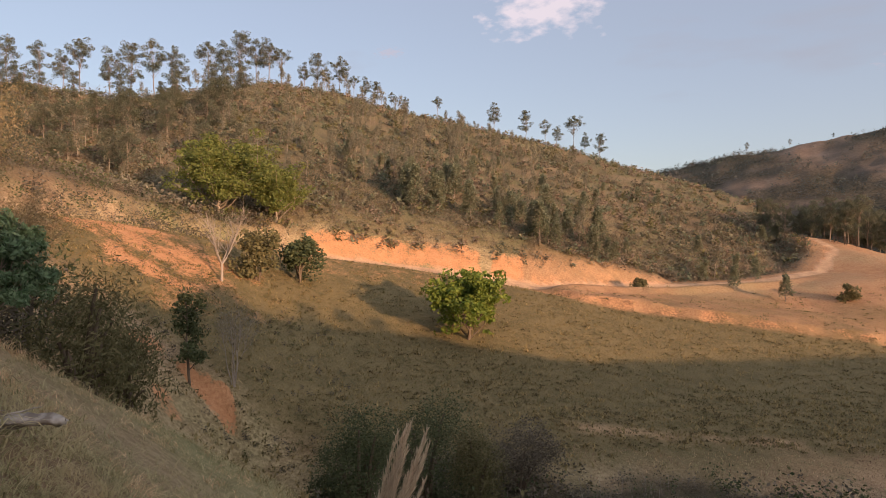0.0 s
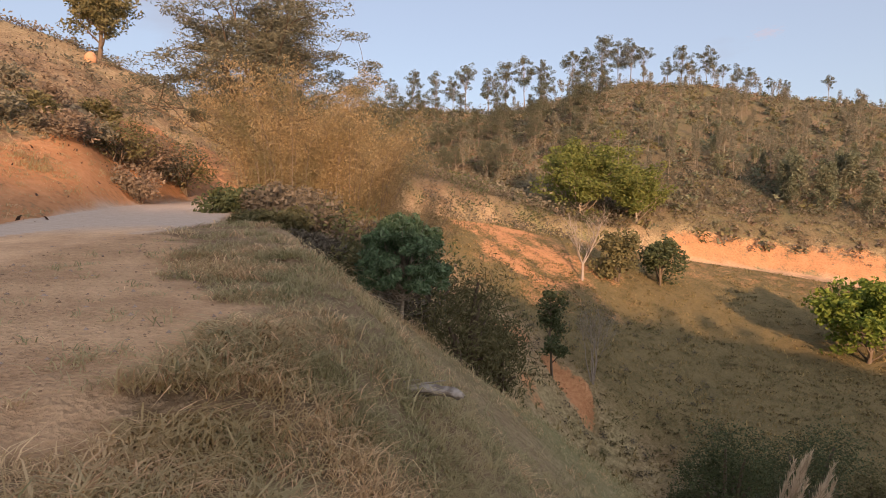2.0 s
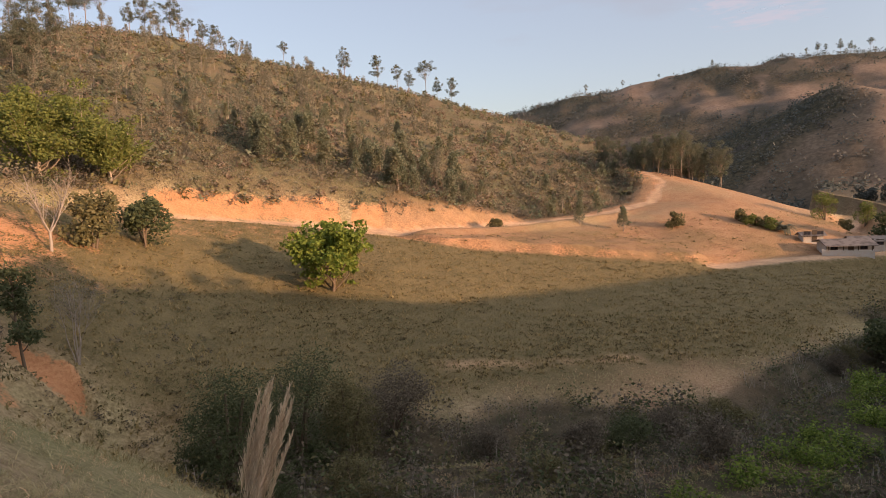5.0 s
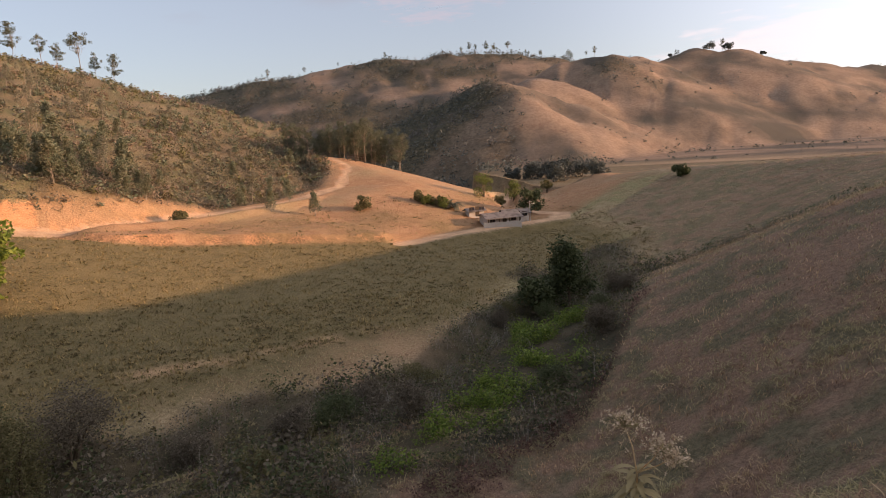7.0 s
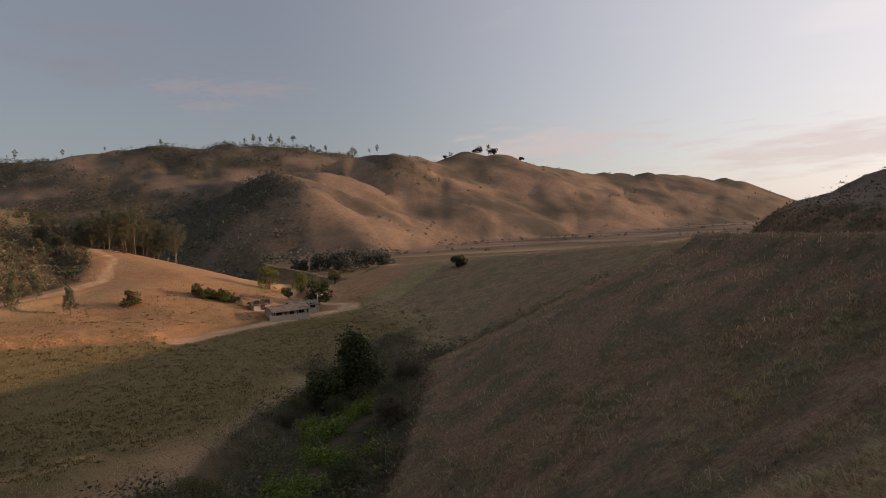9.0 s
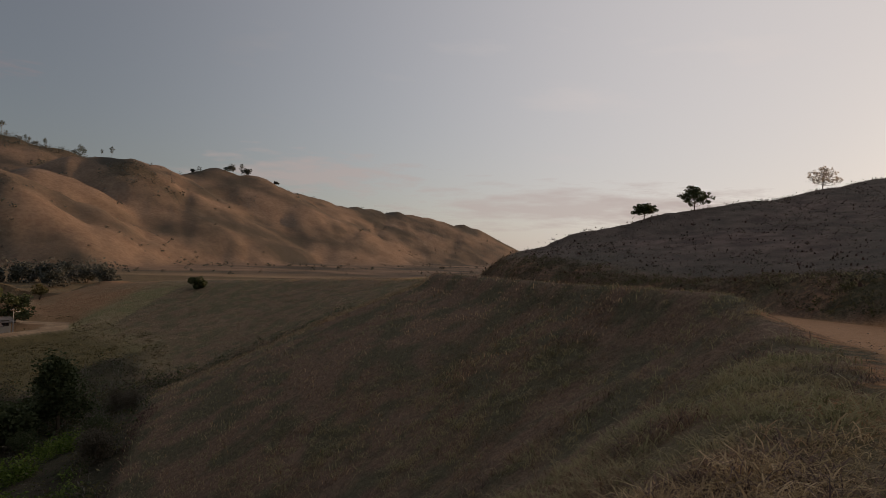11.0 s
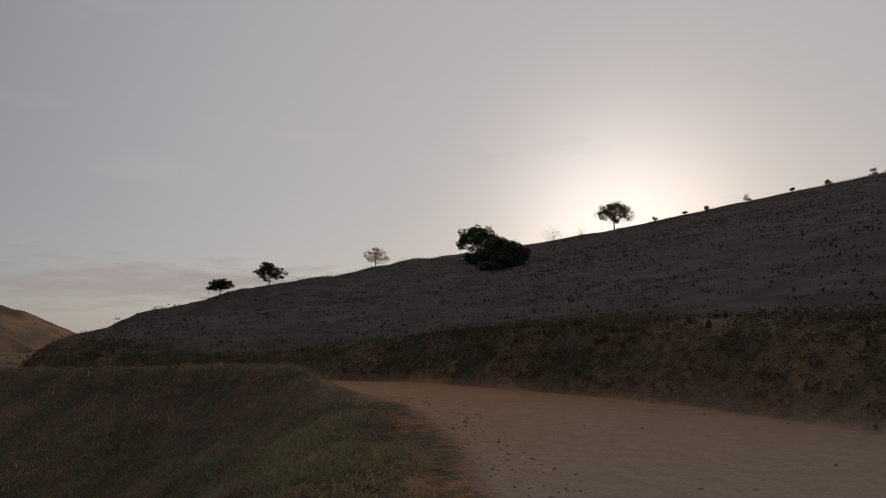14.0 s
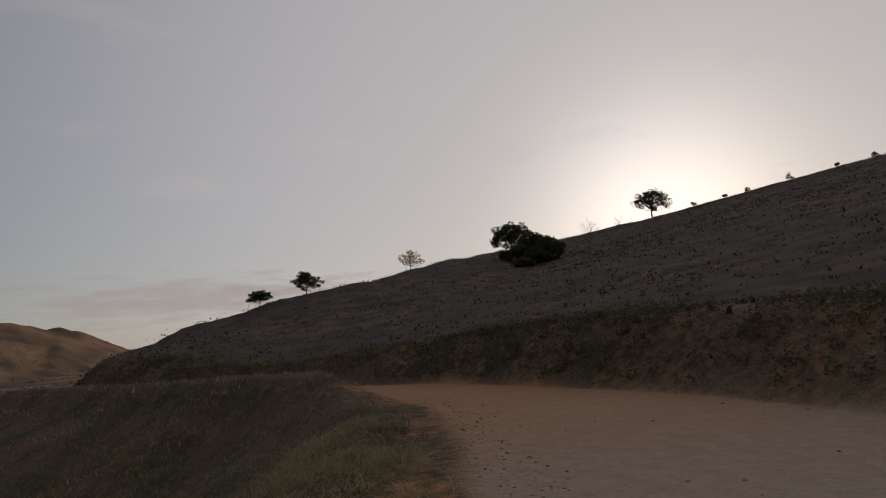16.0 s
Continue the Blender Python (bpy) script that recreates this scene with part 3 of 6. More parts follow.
def make_bare_tree(seed, open_, r, stems, limbs, twigs, leaf, place, high, label, clear=.2):
    """A leafless tree: stems from one low fork, each breaking into fine upswept branches."""
    rng = np.random.default_rng(seed)
    ob = thing("dead_tree", place, label, "tree")
    foot = clear * high if stems < 6 else .02 * high
    if stems < 6:
        pts, rad, _ = limb(rng, (0, 0, -.3), (0, .05, 1), foot + .3, r, r * .8, .06, 5)
        v, f = tube(pts, rad, 8)
        hang("trunk", mesh_of("trunk", v, [f], BARK_GREY, True), ob)
    else:
        pts = np.array([[0, 0, 0.]])
    for i in range(stems):
        a = i * 2.4 + rng.uniform(-.4, .4)
        out = rng.uniform(*open_)
        w = np.array([math.cos(a) * out, math.sin(a) * out, 1.6])
        start = pts[-1] + (0 if stems < 6 else np.array([math.cos(a), math.sin(a), 0]) * r * 1.6)
        ln = (high - foot) * rng.uniform(.72, .92)
        sp, sr, _ = limb(rng, start, w / np.linalg.norm(w), ln, r * .62, r * .12, .1, 8, .05)
        pieces, tips = [tube(sp, sr, 6)], []
        for j in range(limbs):
            k = 2 + (j * 5) // limbs if stems < 6 else int(8 * clear) + j % 4
            b = rng.uniform(0, 6.28)
            w2 = (sp[k + 1] - sp[k]) / np.linalg.norm(sp[k + 1] - sp[k]) + np.array([math.cos(b), math.sin(b), .25]) * .75
            lp, lr, ld = limb(rng, sp[k], w2 / np.linalg.norm(w2), ln * rng.uniform(.25, .45), r * .2, r * .06, .14, 5, .06)
            pieces.append(tube(lp, lr, 4))
            for t in range(twigs):
                w3 = ld + rng.normal(size=3) * .5
                tp, tr, _ = limb(rng, lp[1 + t % 5], w3 / np.linalg.norm(w3), ln * rng.uniform(.1, .22), r * .07, r * .03, .2, 3, .03)
                pieces.append(tube(tp, tr, 3))
                tips.append(tp[-1])
        v, f = gather(pieces)
        branch = hang("branch", mesh_of("branch", v, [f], BARK_GREY, True), ob)
        if leaf:
            lv, lf = leaves(rng, clumps(rng, np.array(tips), 4, .3, .5), .14, .05, .1)
            tagged(hang("leaf_spray", mesh_of("leaf_spray", lv, [lf], leaf), branch), kind="stuff")


def clumps(rng, tips, each, radius, flat=.7, shell=True):
    n = len(tips) * each
    d = rng.normal(size=(n, 3))
    d /= np.linalg.norm(d, axis=1)[:, None]
    k = rng.uniform(.25, 1, (n, 1)) ** (.5 if shell else 1)
    rr = np.repeat(rng.uniform(.6, 1.25, (len(tips), 1)), each, 0)
    return np.repeat(tips, each, 0) + d * k * rr * radius * np.array([1, 1, flat])


def make_tree(name, seed, bark, leaf, high, r, fork, spread, limbs, twigs, each, radius, length, width, flat=.7, lift=.1, droop=.3, ratio=.75, cone=.5, place=(0, 0, 0), label="", category="tree", group="", turn=0.0, size=1.0):
    rng = np.random.default_rng(seed)
    (v, f), tips = skeleton_tree(rng, high, r, fork, spread, limbs, twigs, lift, ratio=ratio, cone=cone)
    ob = thing(name, place, label, category, group, turn=turn, size=size)
    hang("trunk", mesh_of("trunk", v, [f], bark, True), ob)
    if leaf:
        lv, lf = leaves(rng, clumps(rng, tips, each, radius, flat), length, width, droop)
        hang("crown", mesh_of("crown", lv, [lf], leaf), ob)
    return ob


def lobed_tree(name, seed, bark, leaf, high, r, lobes, each, lobe_r, length, width, fork=.3, flat=.7, droop=.2, bare=.0, place=(0, 0, 0), label="", category="tree", group="", turn=0.0, size=1.0):
    """A trunk that bears separate leafy lobes (offsets in the crown's own frame) with gaps between them, a limb to each."""
    rng = np.random.default_rng(seed)
    ob = thing(name, place, label, category, group, turn=turn, size=size)
    top = np.array([rng.normal() * .02 * high, rng.normal() * .02 * high, .86 * high])
    q = np.linspace(0, 1, 9)[:, None]
    bend = np.array([[rng.normal(), rng.normal(), 0]]) * .018 * high
    stem = np.array([0, 0, -.3]) * (1 - q) + top * q + bend * np.sin(q * np.pi)
    pieces = [tube(stem, np.linspace(r, r * .22, 9), 7)]
    for c in lobes:
        k = np.clip(fork + (c[2] / high - fork) * .55, .05, .92)
        a = stem[0] + (stem[-1] - stem[0]) * k + bend[0] * math.sin(k * math.pi)
        p = np.linspace(0, 1, 6)[:, None]
        pts = a + (c - a) * p + np.array([0, 0, -1.]) * np.sin(p * np.pi) * .1 * np.linalg.norm(c - a) + rng.normal(size=(6, 3)) * .012 * high * np.sin(p * np.pi)
        pieces.append(tube(pts, np.linspace(r * .36, r * .07, 6), 5))
        for _ in range(3):
            e = c + rng.normal(size=3) * lobe_r * .6
            pieces.append(tube(np.array([pts[3], (pts[3] + e) / 2 + rng.normal(size=3) * .05 * lobe_r, e]), (r * .12, r * .07, r * .03), 4))
    v, f = gather(pieces)
    hang("trunk", mesh_of("trunk", v, [f], bark, True), ob)
    if each:
        c = np.asarray(lobes)
        near = c[:, None] + rng.normal(size=(len(c), 3, 3)) * lobe_r * np.array([.55, .55, .3])
        v, f = leaves(rng, clumps(rng, near.reshape(-1, 3), each // 3, lobe_r * .66, flat), length, width, droop)
        hang("crown", mesh_of("crown", v, [f], leaf), ob)
    return ob


def dome(seed, wide, low, high, count, gap=.12, fill=.25):
    """Lobe places over a domed crown between two heights."""
    rng = np.random.default_rng(seed)
    k = np.arange(count) + .5
    up = 1 - k / count
    a = k * 2.39996 + rng.uniform(-.3, .3, count)
    rr = np.sqrt(np.clip(1 - up ** 2, 0, 1)) * rng.uniform(.8, 1.0, count) * np.where(rng.uniform(size=count) < fill, .5, 1)
    c = np.stack([np.cos(a) * rr * wide / 2, np.sin(a) * rr * wide / 2, low + (high - low) * (up * .92 + rng.uniform(-.05, .05, count))], 1)
    return c[rng.uniform(size=count) > gap]


def column(seed, wide, low, high, count):
    """Lobe places up a tall, loose, uneven crown."""
    rng = np.random.default_rng(seed)
    t = np.sort(rng.uniform(0, 1, count))
    t[-1] = .98
    a = np.arange(count) * 2.4 + rng.uniform(-.6, .6, count)
    rr = wide / 2 * np.sin(np.pi * np.clip(.18 + .74 * t, 0, 1)) * rng.uniform(.35, 1.0, count)
    return np.stack([np.cos(a) * rr, np.sin(a) * rr, low + (high - low) * t], 1)


def make_bush(name, seed, leaf, wide, high, lobes, count, length, width, place=(0, 0, 0), label="", category="bush", group="", turn=0.0, size=1.0, stems=5, bark=None, low=.1, droop=.2):
    """A rounded bush: stems and an uneven crown of lobes."""
    rng = np.random.default_rng(seed)
    ob = thing(name, place, label, category, group, turn=turn, size=size)
    a = np.arange(lobes) * 2.4
    hgt = low + (1 - low) * rng.uniform(.12, .86, lobes)
    out = wide * .5 * np.sqrt(np.clip(1 - (hgt * 1.25 - .45) ** 2, .1, 1)) * rng.uniform(.25, .8, lobes)
    centre = np.stack([np.cos(a) * out, np.sin(a) * out, hgt * high], 1)
    pieces = []
    for i in range(stems):
        c = centre[i % lobes]
        q = np.linspace(0, 1, 5)[:, None]
        base = np.array([rng.normal() * .15, rng.normal() * .15, -.3])
        pts = base + (c - base) * q + np.array([0, 0, 1.]) * np.sin(q * np.pi) * .15 * high
        pieces.append(tube(pts, np.linspace(.022, .008, 5) * high, 5))
    v, f = gather(pieces)
    hang("trunk", mesh_of("trunk", v, [f], bark or BARK_DARK, True), ob)
    lv, lf = leaves(rng, clumps(rng, centre, count // lobes, .25 * (wide + high) / 2 * 1.05, .85), length, width, droop)
    hang("crown", mesh_of("crown", lv, [lf], leaf), ob)
    return ob


def scatter(rng, n, test, box):
    """n places in a box (x0, y0, x1, y1) where test(x, y) beats a random number."""
    x, y = rng.uniform(box[0], box[2], n), rng.uniform(box[1], box[3], n)
    keep = test(x, y) > rng.uniform(0, 1, n)
    x, y = x[keep], y[keep]
    return np.stack([x, y, ground(x, y)[0]], 1)


def tufts(rng, at_places, sizes, per, spread, length, width, lean=1.1):
    """Leaning blades (bent strips of two faces) in tufts at many places."""
    n = len(at_places) * per
    base = np.repeat(at_places, per, 0) + np.concatenate([rng.normal(size=(n, 2)) * np.repeat(sizes, per)[:, None] * spread, np.full((n, 1), -.03)], 1)
    k = np.repeat(sizes, per)[:, None] * rng.uniform(.5, 1.25, (n, 1))
    a = rng.uniform(0, 2 * np.pi, n)
    d = np.stack([np.cos(a), np.sin(a), np.zeros(n)], 1) * rng.uniform(.1, 1, (n, 1)) * lean
    side = np.stack([-np.sin(a), np.cos(a), np.zeros(n)], 1) * width * k
    up = np.array([0, 0, 1.])
    p1 = base + (up * .6 + d * .35) * length * k
    p2 = base + (up * .85 + d * 1.1) * length * k
    v = np.stack([base - side, base + side, p1 + side * .7, p1 - side * .7, p2], 1).reshape(-1, 3)
    i = np.arange(n)[:, None] * 5
    return v, [i + np.array([[0, 1, 2, 3]]), i + np.array([[3, 2, 4]])]


def bush_soup(rng, places, sizes, per, length, flat=.8):
    """Many low bushes of leaf diamonds, as one cloud."""
    n = len(places) * per
    s = np.repeat(sizes, per)[:, None]
    d = rng.normal(size=(n, 3))
    d /= np.linalg.norm(d, axis=1)[:, None]
    d[:, 2] = np.abs(d[:, 2])
    c = np.repeat(places, per, 0) + d * s * rng.uniform(.3, 1, (n, 1)) * np.array([.6, .6, flat])
    v, f = leaves(rng, c, 1.0, .55, .0)
    v = (v.reshape(n, 4, 3) - c[:, None]) * (length * s)[:, None] + c[:, None]
    return v.reshape(-1, 3), f


def stuff(name, v, f, mat, label, category):
    return tagged(new(name, mesh_of(name, v, f if isinstance(f, list) else [f], mat)), label, category, kind="stuff")


# ---------- ground ----------
def thicket(x, y):
    """The dense creek thicket, between its meadow edge and the foot of the near slope."""
    a, d = np.degrees(np.arctan2(x, y)), np.hypot(x, y)
    wob = 1.6 * waves(x, y, 7, 21)
    outer = np.interp(a, (-12, 10, 26, 31, 36, 43, 49, 56), (44, 43.5, 45, 46, 51, 64, 84, 110))
    inner = np.interp(a, (-12, 0, 10, 30, 42, 48, 53, 56, 60), (31, 28, 27, 27, 29, 33, 38, 47, 70))
    return np.maximum(ramp(1.2, -1.2, d - outer + wob) * ramp(-1.5, 1.5, d - inner + wob) * ramp(-13, -9, a) * ramp(59, 55, a), ramp(5, 2.5, along(SIDE_GULLY, x, y)[0] + wob) * ramp(84, 78, x))


def scar(x, y):
    """Bare washed-out earth in the gully side."""
    d = along(SCAR, x, y)
    w = d[2][1]
    return 2.2 * ramp(1.25, .6, d[0] / w + .35 * waves(x, y, 1.6, 79)) + 1.5 * np.exp(-(((x + 19) / 1.3) ** 2 + ((y - 41.5) / 1.6) ** 2)) + 1.3 * np.exp(-(((x + 23) / 1.5) ** 2 + ((y - 47.5) / 1.8) ** 2))


def wooded(x, y):
    """Woodland on the far hills: the shaded ridge left of the bare spur, the long skyline and the hollows."""
    a, d = np.degrees(np.arctan2(x, y)), np.hypot(x, y)
    left = along(SPUR_LEFT, x, y)
    ridge_wood = ramp(130, 80, along(WOOD_RIDGE, x, y)[0]) * np.where(left[1] > 0, 1, ramp(26, 8, left[0])) * (d > 240) * ramp(46.5, 44.5, a)
    ridge_wood = np.maximum(ridge_wood, (left[1] > 0) * ramp(60, 20, left[0]) * ramp(45.5, 44, a) * (d > 240))
    crest = along(BACK_HILL, x, y)[0]
    skyline = ramp(30, 25, a + 1.5 * waves(x, y, 60, 16)) * ramp(95, 50, crest) + .8 * ramp(35, 44, a) * ramp(80, 20, crest + 25 * waves(x, y, 60, 17))
    hollow = ramp(.25, .6, waves(x, y, 70, 14) + .4 * waves(x, y, 24, 15)) * ramp(560, 640, d) * ramp(72, 60, a)
    rear = .85 * (along(FAR_RIDGE, x, y)[0] > 150) * (d > 600) * ramp(50, 44, a) * (1 - .9 * np.exp(-(((a - 31.5) / 4.2) ** 2 + ((d - 735) / 45) ** 2))) * ramp(-.5, .1, waves(x, y, 60, 19))
    side_scrub = .5 * (d > 300) * (d < 480) * ramp(36, 39, a) * ramp(49, 45.5, a)
    near_foot = np.exp(-(((a - 51) / 2.6) ** 2 + ((d - 330) / 30) ** 2))
    return np.clip(np.maximum(np.maximum(ridge_wood, skyline), np.maximum(np.maximum(.75 * hollow, near_foot), np.maximum(rear, side_scrub))), 0, 1)


def shoulder(x, y, out, side):
    """The bare sandy shoulder outside the bend, with an uneven edge."""
    a, d = np.degrees(np.arctan2(x, y)), np.hypot(x, y)
    edge = np.interp(d, (5.2, 5.8, 6.4, 7.2, 8, 10, 14, 22), (-63, -57.5, -54, -51.6, -50.5, -51.8, -54, -57))
    ragged = 3.2 * waves(x, y, 1.7, 45) + 1.5 * waves(x, y, .5, 46)
    return (side > 0) * ramp(edge + 2, edge - 1.5, a + ragged) * ramp(4.6, 5.5, d + .7 * waves(x, y, 1.6, 43)) * ramp(24, 19, d) * (a > -95)


def make_ground():
    az = np.radians(np.concatenate([np.arange(-84, 172, .36), np.arange(172, 276, 2.0)]))
    r = np.concatenate([np.geomspace(.4, 9, 46)[:-1], np.arange(9, 40, .45), np.arange(40, 150, .8), np.arange(150, 240, 1.6), np.geomspace(240, 2400, 90)])
    A, Rr = np.meshgrid(az, r)
    x, y = Rr * np.sin(A), Rr * np.cos(A)
    h, rd, side, rw, out, cd, fd, sc = ground(x, y)
    n, m = x.shape
    far = Rr
    # roads and bare soil
    road = ramp(.3, -.3, rd - rw + np.where(y < 60, .22, .25) * waves(x, y, 3, 7)) * np.where((x > 60) & (y < 100), 0, 1)
    road = np.maximum(road, .0)
    sand = shoulder(x, y, out, side)
    russet = np.clip(ramp(-2, 16, x + 3 * waves(x, y, 9, 41)) * (y < 75) * (far < 260) * (1 - .15 * (side > 0) * ramp(78, 92, far + 5 * waves(x, y, 20, 42))), 0, 1)
    road = np.maximum(road, ramp(2.5, 1.4, fd + .4 * waves(x, y, 3, 9)))
    gy, gx = np.gradient(h, axis=0) / np.gradient(Rr, axis=0), np.gradient(h, axis=1) / (np.gradient(A, axis=1) * Rr)
    steep = np.hypot(gx, gy)
    soil = .9 * ramp(.6, .85, steep) * (side < 0) * ramp(6, 2.5, out) * (far < 200) * np.where((x > -8) & (y < 60), 0, 1)
    bearing = np.degrees(A)
    soil = np.where(y > 60, soil * np.where(bearing < 8, .18 + .82 * ramp(-13.5, -11, bearing) * ramp(.3, .7, np.abs(bearing - 3.9)) * ramp(7.6, 7, bearing), .2), soil)
    soil = np.maximum(soil, .5 * (side < 0) * (y > 100) * (bearing > 8) * ramp(1.8, .6, out + .8 * waves(x, y, 4, 61)) * (far < 190))
    soil = np.maximum(soil, .30 * (side < 0) * (y > 100) * (bearing > 6) * ramp(9, 3, out + 2 * waves(x, y, 6, 73)) * (far < 175))
    soil = np.maximum(soil, .95 * (side < 0) * (x < -18) * (y < 45) * (y > 2) * ramp(6.0, 4.2, out + 1.1 * waves(x, y, 6, 62)))
    soil = np.maximum(soil, .55 * ramp(1.5, .3, np.abs(sc + .7) + .9 * waves(x, y, 2.5, 63)) * ((x > 15) & (x < 66)))
    soil = np.maximum(soil, .31 * (side < 0) * (x > 0) * (y < 12) * ramp(4, 2, out + waves(x, y, 5, 65)) * (far < 120))
    west_bank = np.exp(-((x + 32) ** 2 + (y - 68) ** 2) / 190)
    soil = np.maximum(soil, .85 * west_bank * (side > 0) * (.8 + .4 * waves(x, y, 3, 85)))
    soil = np.maximum(soil, .46 * (side > 0) * (y < 4) * (x > -7) * ramp(2.0, .7, out + .5 * waves(x, y, 1.5, 75)) * (far < 45))
    scars = scar(x, y) * (.75 + .5 * waves(x, y, 2.2, 74))
    soil = np.maximum(soil, scars)
    sand = np.maximum(sand, (.75 * np.exp(-((y - 51 + .12 * (x - 14)) / 1.1) ** 2) * ramp(9, 12, x) * ramp(36, 26, x) + .55 * np.exp(-(((x - 30) / 5) ** 2 + ((y - 44.5) / 3) ** 2))) * np.clip(.6 + .7 * waves(x, y, 3, 19), 0, 1))
    soil = np.maximum(soil, .22 * (side > 0) * (y > 85) * ramp(30, 12, out) * (far < 200) * ramp(5, 30, x) * ramp(.6, 1.6, np.abs(out)) + .34 * (side > 0) * (y > 84) * ramp(24, 8, out) * (far < 150) * ramp(20, 5, x))
    green = np.clip(.35 + .5 * waves(x, y, 14, 11) + .25 * waves(x, y, 2.5, 12), 0, 1)
    soil = np.maximum(soil, .95 * road * (y > 80) * (side < 9))
    sand = np.maximum(sand, .85 * road * (y > 80))
    road = np.where(y > 80, .5 * road, road)
    green = np.where((far > 150) & (x > 100), .3 * green, green)
    green = np.where((side < 0) & (y < 40), green * .35, green)
    green = np.where((x < -18) & (y < 30) & (side > 0), green * .6, green)
    pasture = (side > 0) * (far < 190) * ramp(3, 8, cd) * ramp(40, 47, y) * ramp(112, 104, y)
    pasture = np.maximum(pasture, (side > 0) * ramp(3, 8, cd) * (y > 40) * (x > 45) * (x < 115) * (y < 96))
    cs = along(CREEK, x, y)
    pasture = pasture * np.where(x > 55, ramp(5, -7, cs[0] * cs[1] + 4 * waves(x, y, 9, 81)), 1)
    russet = russet * (1 - .15 * ramp(90, 110, far)) * np.where((y > 18) & (side > 0), ramp(-6, 3, cs[0] * cs[1]), 1)
    ruddy = np.clip((side > 0) * ramp(1.5, -.8, sc) * ramp(9, 16, x) * ramp(82, 88, y) * (far < 190) * (.75 + .4 * waves(x, y, 8, 82)) + .8 * (side < 0) * (bearing > 7) * (y > 95) * ramp(9, 4, out + 2 * waves(x, y, 6, 73)) * (far < 180), 0, 1)
    # wood masks the ground darkened for the shade of trees, brush and thicket
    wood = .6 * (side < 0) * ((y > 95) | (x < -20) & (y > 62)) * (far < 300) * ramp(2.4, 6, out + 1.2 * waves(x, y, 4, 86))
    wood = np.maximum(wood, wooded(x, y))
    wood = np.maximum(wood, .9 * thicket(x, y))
    idx = np.arange(n * m).reshape(n, m)
    q = np.stack([idx[:-1], np.roll(idx, -1, 1)[:-1], np.roll(idx, -1, 1)[1:], idx[1:]], -1).reshape(-1, 4)[:, ::-1]
    v = np.stack([x, y, h], -1).reshape(-1, 3)
    v = np.concatenate([v, [[0, 0, height(0, 0)]]])
    tri = np.stack([np.full(m, n * m), np.roll(idx[0], -1), idx[0]], -1)[:, ::-1]
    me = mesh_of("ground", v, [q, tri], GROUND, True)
    for name, val in (("soil", soil), ("road", road), ("green", green), ("pasture", pasture), ("wood", np.clip(wood, 0, 1)), ("sand", sand), ("russet", russet), ("ruddy", ruddy), ("grazed", (side < 0) * (y < 60) * (x > 0) * ramp(2, 6, out) * (far < 235)), ("blade_shade", ramp(26, 12, far)), ("far", ramp(230, 380, far))):
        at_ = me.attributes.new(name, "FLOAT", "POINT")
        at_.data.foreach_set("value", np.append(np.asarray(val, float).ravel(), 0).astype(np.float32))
    return tagged(new("ground", me), "dry grassy hills and valley with orange earth banks", "ground", kind="structure")


make_ground()


# ---------- trees on the north hill ----------
def fit(az, d, el, fill=1.0, sink=.1):
    """Place and height of a plant on a bearing, whose top shows at that elevation from the viewpoint."""
    p = at(az, d, sink)
    return p, max(.5, rise(p, d, el) * fill)


def crest_at(az, near=150, far=300):
    """The skyline's place on a bearing."""
    d = np.arange(near, far, 1.0)
    x, y = d * math.sin(radians(az)), d * math.cos(radians(az))
    k = int(np.argmax((ground(x, y)[0] - 1.6) / d))
    return (x[k], y[k], height(x[k], y[k]) - .2)


EUC = [lobed_tree("eucalyptus", 20 + i, BARK_EUC, LEAF_EUC, 15, .16, column(20 + i, (6.4, 7.4, 5.2, 6.8, 5.8)[i], (6, 4.8, 7.4, 5.4, 8)[i], 15, (16, 20, 13, 18, 12)[i]), 260, 1.6, .42, .16, fork=.3, flat=.75,
                  label="tall slender eucalyptus with an airy crown on the hill", category="tree", group="eucalyptus on the hilltop") for i in range(5)]
YOUNG = [make_tree("young_eucalyptus", 40 + i, BARK_PALE, LEAF_YOUNG, 6.5, .09, .06, 2.6, 22, 2, 16, .65, .42, .18, .9, .3, .1, .95, 1.0,
                   label="young cone-shaped eucalyptus, dull green, among dry scrub", category="tree", group="young eucalyptus on the slope") for i in range(3)]
THIN = [make_tree("thin_tree", 50 + i, BARK_PALE, LEAF_THIN, 8, .07, .4, 1.5, 9, 2, 12, .8, .42, .17, .8, .3, .2, .9,
                  label="thin pale-stemmed tree with sparse grey-olive leaves on the slope", category="tree", group="thin trees on the slope") for i in range(3)]


def put(kinds, k, where, size, turn, first):
    """The first use moves the model itself, later ones copy it."""
    ob = kinds[k]
    m = pose(*where, 0, 0, turn) @ Matrix.Scale(size, 4)
    if k not in first:
        first.add(k)
        ob.matrix_basis = m
        return ob
    c = copy_thing(ob, m)
    c.matrix_basis = m
    return c


